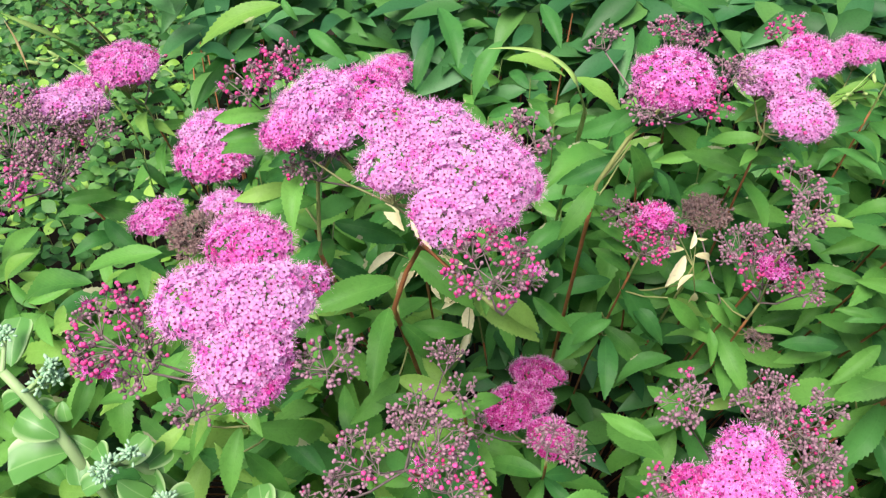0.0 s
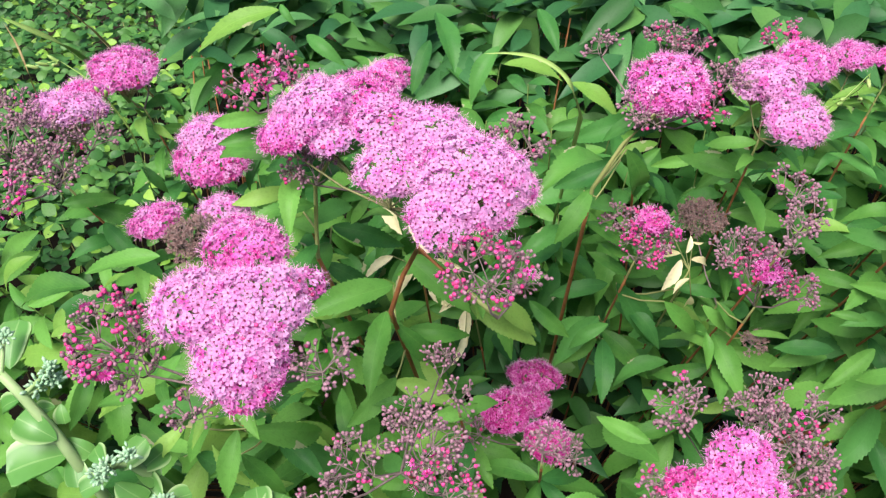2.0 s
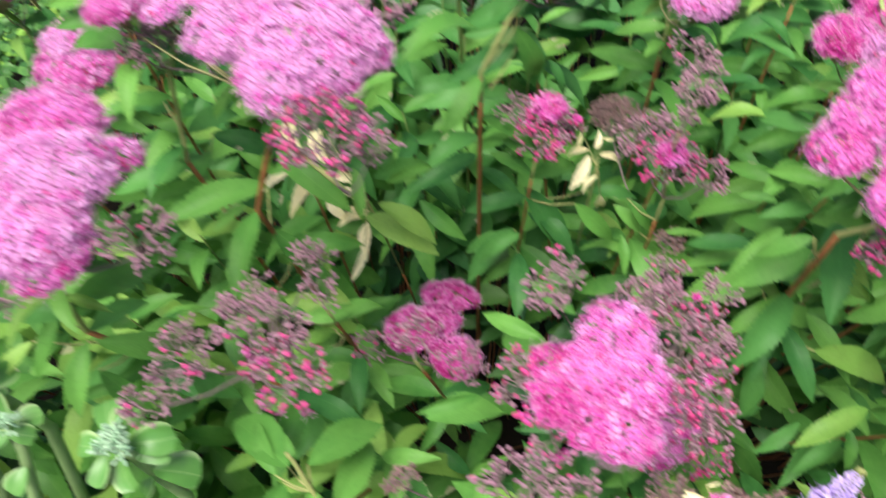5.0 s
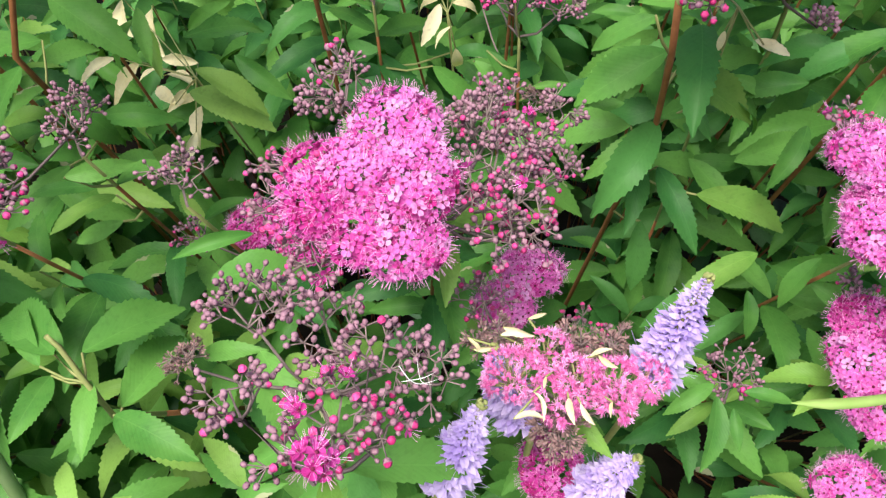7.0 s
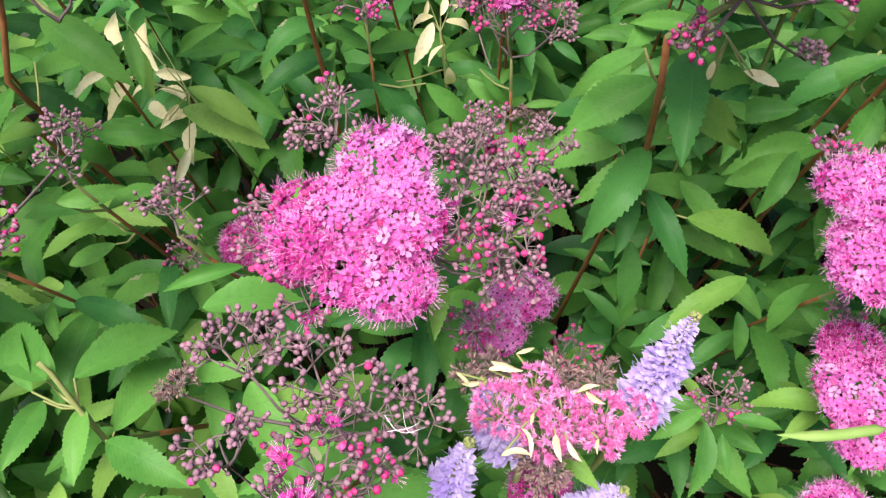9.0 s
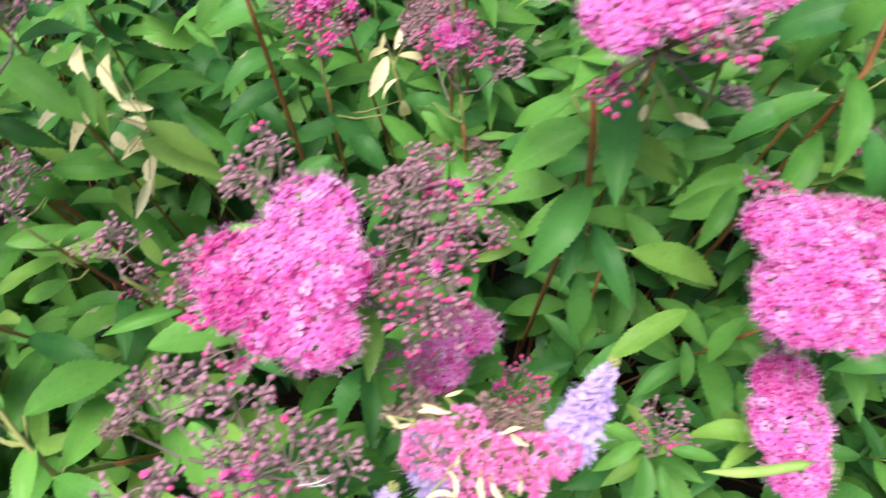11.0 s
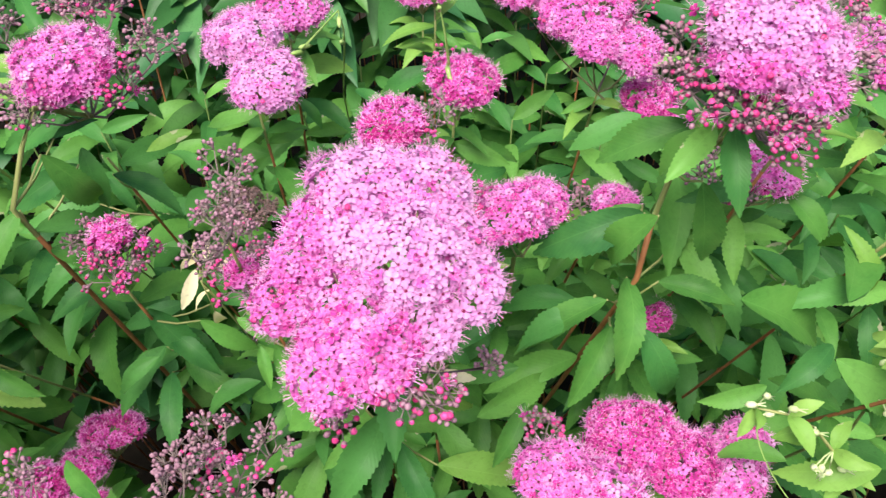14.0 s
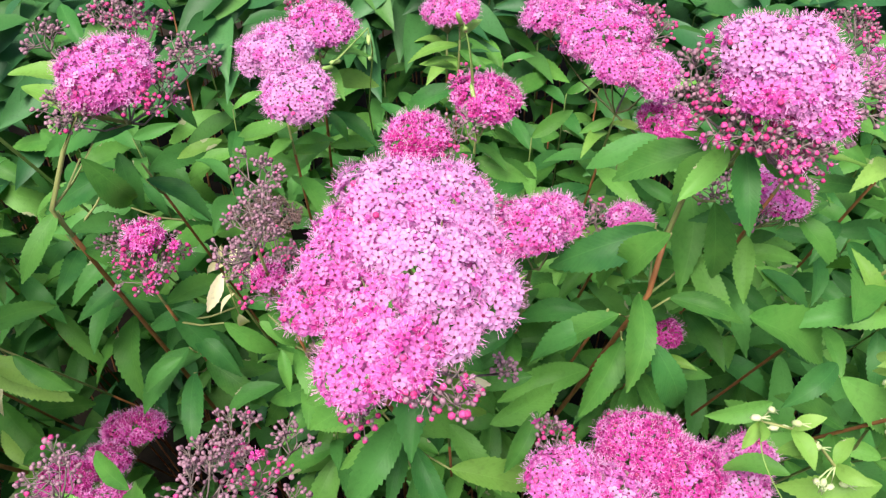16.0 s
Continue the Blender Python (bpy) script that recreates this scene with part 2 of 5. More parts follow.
# ---- leaf shapes: unit length along y, half widths across x ----
def leaf_shape(steps, bow, fold, wave, seed, mat, blunt=False):
    r = random.Random(seed)
    verts, faces = [], []
    side = r.uniform(-0.06, 0.06)
    droop = 0.0 if blunt else r.uniform(0.0, 0.22)
    for i in range(steps + 1):
        u = i / steps
        w = (u ** 0.78) * ((1 - u) ** 0.98) * 1.08 if not blunt else (u ** 0.7) * ((1 - u) ** 0.33) * 0.95
        w = w * 0.5
        tooth = 1.0 + ((0.10 if i % 2 else -0.045) * r.uniform(0.4, 1.25) if u > 0.22 and not blunt else 0.0)
        z = bow * math.sin(math.pi * u) - droop * u * u * u
        x0 = side * math.sin(math.pi * u)
        lift = fold * w
        ripple = wave * math.sin(9 * u + seed)
        fwd = u + (0.020 if i % 2 and not blunt and u > 0.18 else 0.0)
        verts += [(x0 - w * tooth, fwd, z + lift + ripple * w), (x0 - w * 0.5, u + 0.004, z + lift * 0.42), (x0, u, z),
                  (x0 + w * 0.5, u + 0.004, z + lift * 0.42), (x0 + w * tooth, fwd, z + lift - ripple * w)]
    for i in range(steps):
        for k in range(4):
            a = i * 5 + k
            faces.append((a, a + 1, a + 6, a + 5))
    return np.array(verts), faces, mat


def simple_leaf(seed, mat):
    """A far leaf: two halves along a midrib."""
    r = random.Random(seed)
    verts, faces = [], []
    bow, fold = r.uniform(0.03, 0.12), r.uniform(0.15, 0.5)
    for i in range(7):
        u = i / 6
        w = 0.58 * (u ** 0.72) * ((1 - u) ** 1.12)
        z = bow * math.sin(math.pi * u)
        verts += [(-w, u, z + fold * w), (0, u, z), (w, u, z + fold * w)]
    for i in range(6):
        for k in range(2):
            a = i * 3 + k
            faces.append((a, a + 1, a + 4, a + 3))
    return np.array(verts), faces, mat


def leaf_meshes(mat, steps, count, blunt=False):
    out = []
    for s in range(count):
        r = random.Random(s * 11 + steps)
        b = Build()
        v, f, m = leaf_shape(steps, r.uniform(0.03, 0.13), r.uniform(0.15, 0.55), r.uniform(0.0, 0.16), s, mat, blunt)
        b.add(v.tolist(), f, m)
        if blunt:
            # fleshy: a lower skin a little inside the rim
            b.add([(x * 0.97, y, z - 0.07 * math.sin(math.pi * min(1, max(0, y)))) for x, y, z in v.tolist()], [q[::-1] for q in f], m)
        out.append(b.mesh("leaf"))
    return out


FINE = {"green": leaf_meshes(LEAF, 34, 7), "cool": leaf_meshes(LEAF_COOL, 34, 5), "young": leaf_meshes(LEAF_YOUNG, 34, 5), "pale": leaf_meshes(LEAF_PALE, 14, 4)}
COARSE = {"green": leaf_meshes(LEAF, 30, 7), "cool": leaf_meshes(LEAF_COOL, 30, 6), "young": leaf_meshes(LEAF_YOUNG, 30, 4)}
FLAT = {n: [simple_leaf(s, m) for s in range(4)] for n, m in (("leaf_green", FAR_GREEN), ("leaf_cool", FAR_COOL), ("leaf_young", FAR_YOUNG))}


def leaf_pose(base, tip, width, tilt=0.0):
    """Pose and scale of a leaf from its base to its tip, turned up and to the open side; width: share of the length."""
    b, t = Vector(base), Vector(tip)
    y = t - b
    length = y.length
    y.normalize()
    x = y.cross(Vector((0, -0.6, 1)))
    x = x.normalized() if x.length > 1e-4 else Vector((1, 0, 0))
    z = x.cross(y)
    m = Matrix((x, y, z)).transposed().to_4x4()
    m = Matrix.Translation(b) @ m @ Matrix.Rotation(tilt, 4, "Y")
    return m @ Matrix.Diagonal((length * width / 0.325, length, length, 1))


# ---- flowers ----
def floret_shape(petal, seed, open_=1.0):
    """Five rounded petals round a dark eye, with fine stamens; about 6 mm across."""
    r = random.Random(seed)
    R = 0.0026
    v, f = [(0, 0, -0.0006)], []
    for k in range(5):
        a = math.tau * k / 5 + r.uniform(-0.12, 0.12)
        s = r.uniform(0.92, 1.06)
        up = r.uniform(0.0, 0.0009) * open_
        o = len(v)
        for rad, da, z in ((0.36, -0.50, 0.0), (0.74, -0.57, up), (0.99, -0.36, up * 1.1), (1.06, 0.0, up * 0.8), (0.99, 0.36, up * 1.1), (0.74, 0.57, up), (0.36, 0.50, 0.0)):
            v.append((R * s * rad * math.cos(a + da), R * s * rad * math.sin(a + da), z))
        f += [(0, o, o + 1, o + 2), (0, o + 2, o + 3), (0, o + 3, o + 4), (0, o + 4, o + 5, o + 6)]
    e = [(0.00068 * math.cos(math.tau * k / 5), 0.00068 * math.sin(math.tau * k / 5), 0.0004) for k in range(5)] + [(0, 0, 0.0007)]
    ef = [(k, (k + 1) % 5, 5) for k in range(5)]
    sv, sf = [], []
    for k in range(12):
        a, lean = r.uniform(0, math.tau), r.uniform(0.45, 1.05)
        L = r.uniform(0.0030, 0.0049)
        d = Vector((math.cos(a) * math.sin(lean), math.sin(a) * math.sin(lean), math.cos(lean)))
        q = Vector((-math.sin(a), math.cos(a), 0)) * 0.000034
        b = Vector((math.cos(a), math.sin(a), 0)) * 0.0010
        tip = b + d * L
        o = len(sv)
        sv += [tuple(b - q), tuple(b + q), tuple(tip + q * 1.7), tuple(tip - q * 1.7)]
        sf.append((o, o + 1, o + 2, o + 3))
    return [(np.array(v), f, petal), (np.array(e), ef, EYE), (np.array(sv), sf, STAMEN)]


FLORET = {k: [floret_shape(PETAL[k], 5 * i + ord(k)) for i in range(4)] for k in "POD"}
FLORET_MESH = {}
for kind, shapes in FLORET.items():
    FLORET_MESH[kind] = []
    for sh in shapes:
        fb = Build()
        fb.put(sh, Matrix.Identity(4))
        FLORET_MESH[kind].append(fb.mesh("floret", False))


def ball(mat, rad, squash=1.0, fine=1):
    bm = bmesh.new()
    bmesh.ops.create_icosphere(bm, subdivisions=fine, radius=rad)
    v = np.array([(p.co.x, p.co.y, p.co.z * squash) for p in bm.verts])
    f = [tuple(q.index for q in fc.verts) for fc in bm.faces]
    bm.free()
    return [(v, f, mat)]


def bead(mat, rad, squash, calyx=None):
    """A small rounded bud, blunt at its tip, its lower half in a calyx."""
    v, f = [(0, 0, -rad * squash)], []
    for z, w in ((-0.62, 0.76), (0.1, 1.0), (0.75, 0.66)):
        v += [(rad * w * math.cos(k * 1.0472 + z), rad * w * math.sin(k * 1.0472 + z), rad * squash * z) for k in range(6)]
    v.append((0, 0, rad * squash * 0.94))
    for k in range(6):
        n = (k + 1) % 6
        f += [(0, 1 + n, 1 + k), (1 + k, 1 + n, 7 + n, 7 + k), (7 + k, 7 + n, 13 + n, 13 + k), (13 + k, 13 + n, 19)]
    if calyx is None:
        return [(np.array(v), f, mat)]
    cup = [q for i, q in enumerate(f) if i % 4 < 2]
    return [(np.array(v), [q for i, q in enumerate(f) if i % 4 > 1], mat), (np.array(v) * (1.06, 1.06, 1.0), cup, calyx)]


def husk(mat, rad):
    """A spent flower: a small cup with five points bent back and a few withered threads."""
    v, f = [], []
    for k in range(5):
        a = math.tau * k / 5
        o = len(v)
        for w, z, q in ((0.45, -0.9, -0.35), (0.45, -0.9, 0.35), (0.95, 0.15, 0.42), (1.55, 0.55, 0.0), (0.95, 0.15, -0.42)):
            v.append((rad * w * math.cos(a + q), rad * w * math.sin(a + q), rad * z))
        f.append((o, o + 1, o + 2, o + 3, o + 4))
        o = len(v)
        t = a + 0.6
        v += [(0, 0, 0), (rad * 0.15, 0, 0), (rad * 0.8 * math.cos(t), rad * 0.8 * math.sin(t), rad * 2.0)]
        f.append((o, o + 1, o + 2))
    return [(np.array(v), f, mat)]


def brush(mat, seed):
    """A floret past its bloom: petals gone, a brush of threads round a small bead."""
    r = random.Random(seed)
    v, f = [], []
    for k in range(24):
        a, lean = r.uniform(0, math.tau), r.uniform(0.05, 1.25)
        d = Vector((math.cos(a) * math.sin(lean), math.sin(a) * math.sin(lean), math.cos(lean)))
        q = d.orthogonal().normalized() * 0.00009
        tip = d * r.uniform(0.0016, 0.0031)
        o = len(v)
        v += [tuple(-q), tuple(q), tuple(tip + q), tuple(tip - q)]
        f.append((o, o + 1, o + 2, o + 3))
    return [(np.array(v), f, mat)] + bead(BUD_PINK, 0.0009, 1.0)


BUD = {"R": bead(BUD_RED, 0.00130, 1.1, BUD_MAUVE), "M": bead(BUD_MAUVE, 0.00108, 1.15), "B": husk(BUD_BROWN, 0.00125)}
BRUSH = [brush(m, s) for s, m in enumerate((THREAD, THREAD, STAMEN))]


def dome(x, y, z, R, lean, step, jitter, r, high=0.50, cover=1.0, rough=0.0):
    """Places and outward directions on a rounded cap whose top is at (x, y, z)."""
    n = max(6, int(cover * 1.75 * math.pi * R * R / (step * step * 0.87)))
    q = Vector((lean[0], lean[1], 1)).normalized().to_track_quat("Z", "Y")
    c = Vector((x, y, z)) - Vector((0, 0, high * R * 0.55))
    for i in range(n):
        rho = math.sqrt((i + 0.5) / n)
        th = i * 2.399963 + r.uniform(-jitter, jitter)
        ang = rho * 1.75
        p = Vector((R * math.sin(ang) * math.cos(th), R * math.sin(ang) * math.sin(th), R * high * math.cos(ang)))
        p *= 1 + r.uniform(-0.05, 0.05) + rough * noise.noise(Vector((p.x, p.y, 0)) * 70 + Vector((x, y, z)) * 37)
        nrm = Vector((p.x, p.y, p.z / high / high)).normalized()
        yield c + q @ p, (q @ nrm).normalized(), c


COUNT = {"floret": 0}


def aim(p, n, r, wobble=0.3):
    d = (n + Vector((r.uniform(-wobble, wobble), r.uniform(-wobble, wobble), r.uniform(-wobble, wobble) * 0.5))).normalized()
    m = d.to_track_quat("Z", "Y").to_matrix().to_4x4()
    s = r.uniform(0.86, 1.1)
    return Matrix.Translation(p) @ m @ Matrix.Rotation(r.uniform(0, 6.28), 4, "Z") @ Matrix.Diagonal((s, s, s, 1))


def flower_head(owner, lobes, joint, r, singly):
    """A compound flat cluster: stalks that fork to rounded lobes of florets, buds or dried remains."""
    stalks, buds, loose, placed = Build(), Build(), Build(), []
    cells = {}
    cx = sum(l[0] for l in lobes) / len(lobes)
    cy = sum(l[1] for l in lobes) / len(lobes)
    head = child("flower_head", bpy.data.meshes.new("flower_head"), owner)
    made = 0
    nod = -0.30 if sum(l[4] in "PODS" for l in lobes) > 4 else -0.08
    for x, y, z, R, kind in lobes:
        lean = ((x - cx) * 7 + r.uniform(-0.12, 0.12), (y - cy) * 7 + r.uniform(-0.12, 0.12) + nod)
        foot = Vector((x, y, z)) - Vector((lean[0] * 0.4, lean[1] * 0.4, 1)) * R * 1.25
        mid = (joint + foot) / 2 + Vector((0, 0, -0.004))
        stalks.tube([joint, mid, foot], 0.0008, 0.0006, STALK if kind in "POD" else STALK_MAUVE, 4)
        if kind in "POD":
            R *= 0.97
            spots = list(dome(x, y, z, R, lean, 0.0035, 0.25, r, rough=0.22))
            other = {"P": "PPPPPO", "O": "OOOOOPD", "D": "DDDDO"}[kind]
            for i, (p, n, c) in enumerate(spots):
                key = tuple(int(math.floor(v / 0.004)) for v in p)
                near = False
                for dx in (-1, 0, 1):
                    for dy in (-1, 0, 1):
                        for dz in (-1, 0, 1):
                            for o in cells.get((key[0] + dx, key[1] + dy, key[2] + dz), ()):
                                if (o - p).length_squared < 0.0027 ** 2:
                                    near = True
                if near:
                    continue
                cells.setdefault(key, []).append(p)
                if i % 3 == 0:
                    stalks.tube([foot, p - n * 0.001], 0.0004, 0.0003, STALK, 3)
                k = r.choice(other)
                rim = kind == "O" and i > 0.72 * len(spots)
                if rim and r.random() < 0.35:
                    k = "D"
                m = aim(p, n, r)
                if r.random() < (0.015 if kind == "P" else 0.16 if rim else 0.04):
                    buds.put(BUD["R"], m)
                elif made < singly:
                    made += 1
                    ob = child("floret", r.choice(FLORET_MESH[k]), head, m)
                    COUNT["floret"] += 1
                else:
                    loose.put(r.choice(FLORET[k]), m)
            # a second, lower layer of petals closes the lobe
            for p, n, c in dome(x, y, z - R * 0.10, R * 0.93, lean, 0.0041, 0.3, r, 0.48, rough=0.22):
                loose.put(r.choice(FLORET[kind])[:1], aim(p, n, r))
        elif kind == "S":
            for p, n, c in dome(x, y, z, R, lean, 0.0027, 0.4, r, 0.7, rough=0.3):
                loose.put(r.choice(BRUSH), aim(p, n, r, 0.6))
                if r.random() < 0.35:
                    stalks.tube([foot, p], 0.0004, 0.0003, STALK, 3)
        else:
            # stalks part twice, and each last fork carries a small tuft of buds
            limbs = []
            for k in range(3 + int(R * 120)):
                w = k * 2.399963 + r.uniform(-0.5, 0.5)
                rr = R * r.uniform(0.25, 0.62)
                limbs.append(foot + Vector((rr * math.cos(w), rr * math.sin(w), R * r.uniform(0.35, 0.65))))
                stalks.tube([foot, foot.lerp(limbs[-1], 0.5) + Vector((0, 0, -0.0012)), limbs[-1]], 0.0006, 0.00042, STALK_MAUVE, 4)
            wide = {"R": 0.0092, "M": 0.0088, "B": 0.0056}[kind]
            for p, n, c in dome(x, y, z, R * 0.94, lean, wide, 0.7, r, 0.72):
                fork = p - n * 0.0045 + Vector((r.uniform(-1, 1), r.uniform(-1, 1), r.uniform(-2.2, 0.4))) * 0.003
                limb = min(limbs, key=lambda q: (q - fork).length_squared)
                stalks.tube([limb, fork], 0.00042, 0.00032, STALK_MAUVE, 3)
                turn = r.random()
                for k in range(r.choice((4, 5, 6, 6, 7))):
                    d = (n * 0.8 + Vector((r.gauss(0, 0.7), r.gauss(0, 0.7), r.gauss(0.1, 0.5)))).normalized()
                    e = fork + d * r.uniform(0.0040, 0.0068)
                    stalks.tube([fork, e], 0.00028, 0.00026, STALK_MAUVE, 3)
                    if kind == "R" and turn > 0.2 and r.random() < 0.07:
                        loose.put(r.choice(FLORET["D"]), aim(e, d, r))
                        continue
                    tone = kind
                    if kind == "R" and r.random() < (0.75 if turn < 0.25 else 0.2):
                        tone = "M"
                    if kind == "M" and r.random() < (0.5 if turn < 0.07 else 0.02):
                        tone = "R"
                    buds.put(BUD[tone], aim(e, d, r) @ Matrix.Scale(r.choice((0.8, 0.9, 1.0, 1.0, 1.12)), 4))
    o = ORIGIN[owner.name]
    stalks.v = [(a - o.x, b - o.y, c - o.z) for a, b, c in stalks.v]
    head.data = stalks.mesh("flower_head")
    if buds.v:
        tagged(child("bud_cluster", shifted(buds, o).mesh("bud_cluster"), head), kind="stuff")
    if loose.v:
        tagged(child("blossom", shifted(loose, o).mesh("blossom", False), head), kind="stuff")
    return head


def bend(a, b, n, sway, r):
    """A gently bent line from a to b."""
    a, b = Vector(a), Vector(b)
    off = Vector((r.uniform(-sway, sway), r.uniform(-sway, sway), 0))
    return [a.lerp(b, i / n) + off * math.sin(math.pi * i / n) for i in range(n + 1)]


serial = [0]
CROWN = Vector((0.18, 0.75, 0.0))  # the middle of the shrub, from which its stems spread


MEASURED, KEEP = [], []


def shoot(label, lobes, leaves, via=(), green=0.03):
    """Notes one measured shoot; it grows once all are known, so that no chance leaf lies over a measured one."""
    MEASURED.append((label, lobes, leaves, via, green))
    for l in leaves:
        for u in (0.25, 0.6, 0.9):
            KEEP.append((*Vector(l[:3]).lerp(Vector(l[3:6]), u), 0.016))
    for l in lobes:
        KEEP.append((l[0], l[1], l[2] - 0.2 * l[3], l[3] * 0.95))


def is_open(a, b, slack=1.0):
    """Whether a leaf from a to b leaves the measured leaves and flowers open to the light and the path."""
    k = KEEP_ARRAY
    for p in (a, a.lerp(b, 0.5), b):
        d = np.array(p) - k[:, :3]
        s = d @ OPEN_WAY
        off = np.linalg.norm(d - np.outer(s, OPEN_WAY), axis=1)
        if ((s > 0.004) & (s < 0.30) & (off < np.where(k[:, 3] == 0.016, k[:, 3] * slack, k[:, 3]))).any():
            return False
    return True


def grow(label, lobes, leaves, via=(), green=0.03, singly=50):
    """One upright shoot from the ground: stem (by way of the points given, top first), leaves and what flowers it bears."""
    serial[0] += 1
    r = random.Random(serial[0] * 17)
    pts = [Vector(l[:3]) for l in leaves]
    if lobes:
        big = max(l[3] for l in lobes)
        top = Vector((sum(l[0] for l in lobes), sum(l[1] for l in lobes), sum(l[2] for l in lobes))) / len(lobes) - Vector((0, 0, 1.5 * big + 0.006))
    else:
        top = max(pts, key=lambda p: p.z) + Vector((0, 0, 0.012))
    gx = (sum(p.x for p in pts) / len(pts)) if pts else top.x + r.uniform(-0.03, 0.03)
    gy = (sum(p.y for p in pts) / len(pts)) if pts else top.y + r.uniform(0.0, 0.05)
    low = Vector(via[-1]) if via else Vector((0.55 * gx + 0.45 * top.x, 0.55 * gy + 0.45 * top.y, 0.0))
    root = low.lerp(CROWN, 0.15)
    root.y = low.y + max(0.05, 0.95 - low.y) * 0.75
    root.z = 0.0
    if via:
        knots = [root] + [Vector(p) for p in reversed(via)] + [top]
    else:
        knots = bend(root, top, 12, 0.012, r)
    owner = thing("spirea_shoot", root, label, "shrub shoot", "spirea shoots")
    line = []
    for p, q in zip(knots, knots[1:]):
        k = max(1, int((q - p).length / 0.03))
        line += [p.lerp(q, i / k) for i in range(k)]
    line.append(knots[-1])
    stem = Build()
    cut = max(2, len(line) - round(green / 0.03))
    thick = 0.0021 if via else 0.0013
    stem.tube(line[:cut], thick, thick * 0.75, STEM_BROWN, 7)
    stem.tube(line[cut - 1:], thick * 0.75, thick * 0.6, STEM_GREEN, 7)
    for p in pts:
        q = min(line, key=lambda w: (w - p).length + abs(min(0, p.z - w.z)) * 2 + (0.5 if w.z > p.z else 0))
        if (q - p).length < 0.05:
            stem.tube([q, (q + p) / 2 + Vector((0, 0, -0.003)), p], 0.0008, 0.0006, STEM_GREEN, 5)
    child("stem", shifted(stem, root).mesh("stem"), owner)
    for l in leaves:
        b, t, w = Vector(l[:3]), Vector(l[3:6]), l[6]
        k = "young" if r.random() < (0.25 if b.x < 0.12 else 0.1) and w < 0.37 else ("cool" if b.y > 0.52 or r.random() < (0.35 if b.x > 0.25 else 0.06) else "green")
        child("leaf", r.choice(FINE[k]), owner, leaf_pose(b, t, w * r.uniform(0.92, 1.03), r.uniform(-0.35, 0.35)))
    # small leaves close below the flowers
    if lobes:
        for k in range(7):
            a = k * 2.4 + r.uniform(0, 1)
            p = line[-1].lerp(line[-2], k / 7)
            L = r.uniform(0.022, 0.042)
            t = p + Vector((math.cos(a), math.sin(a), r.uniform(-0.35, 0.25))) * L
            if is_open(p, t):
                child("leaf", r.choice(FINE["young" if r.random() < 0.45 else "green"]), owner, leaf_pose(p, t, r.uniform(0.24, 0.34), r.uniform(-0.4, 0.4)))
        # larger leaves down the stem
        for k in range(14):
            a = k * 2.4 + r.uniform(0, 1)
            p = line[-2 - int(k / 14 * 5)].lerp(line[-3 - int(k / 14 * 5)], (k / 14 * 5) % 1)
            L = r.uniform(0.036, 0.056)
            t = p + Vector((math.cos(a), math.sin(a), r.uniform(-0.5, 0.05))) * L
            if is_open(p, t, 0.7):
                child("leaf", r.choice(COARSE["cool" if r.random() < 0.3 else "green"]), owner, leaf_pose(p, t, r.uniform(0.25, 0.32), r.uniform(-0.4, 0.4)))
        flower_head(owner, lobes, top, r, singly)
    return owner


# ---- ground ----
gb = Build()
span = [-400, -40, -6, -2.5] + [-1.5 + 0.1 * i for i in range(36)] + [3, 8, 50, 400]
for iy, yy in enumerate(span):
    for ix, xx in enumerate(span):
        near = abs(xx) < 2.4 and abs(yy) < 2.4
        gb.v.append((xx, yy, 0.018 * noise.noise((xx * 6, yy * 6, 0)) if near else 0.0))
nn = len(span)
gb.slot(SHADED_SOIL)
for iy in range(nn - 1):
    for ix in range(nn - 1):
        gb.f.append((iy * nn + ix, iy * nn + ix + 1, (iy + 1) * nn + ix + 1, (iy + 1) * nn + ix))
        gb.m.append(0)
tagged(new("ground", gb.mesh("ground")), "dark bare garden soil under the shrubs, shade of the gaps put into its colour", "ground", kind="structure")

# ---- shoots of the flowering shrub, each at its place ----
# -- measured shoots --
shoot("tall spirea shoot with a broad pale pink open flower head",
      [(-0.057, 0.319, 0.853, 0.0202, "O"), (-0.070, 0.280, 0.848, 0.0217, "P"), (-0.037, 0.281, 0.853, 0.0209, "P"), (-0.024, 0.306, 0.843, 0.0094, "O"), (-0.045, 0.263, 0.838, 0.0220, "P"), (-0.038, 0.259, 0.828, 0.0172, "O"), (-0.110, 0.266, 0.838, 0.0237, "R"), (-0.098, 0.264, 0.823, 0.0166, "M"), (-0.007, 0.274, 0.828, 0.0155, "M"), (-0.071, 0.255, 0.803, 0.0122, "M")],
      [(-0.072, 0.316, 0.703, -0.027, 0.348, 0.673, 0.27),
       (-0.077, 0.316, 0.703, -0.077, 0.285, 0.673, 0.30),
       (-0.079, 0.320, 0.673, -0.048, 0.315, 0.643, 0.30),
       (-0.095, 0.324, 0.713, -0.106, 0.300, 0.683, 0.30),
       (-0.113, 0.320, 0.693, -0.138, 0.297, 0.673, 0.30),
       (-0.190, 0.354, 0.693, -0.194, 0.319, 0.673, 0.30),
       (-0.148, 0.337, 0.693, -0.182, 0.335, 0.683, 0.30),
       (-0.128, 0.360, 0.713, -0.147, 0.348, 0.693, 0.30)],
      [(-0.071, 0.310, 0.718)], 0.06)
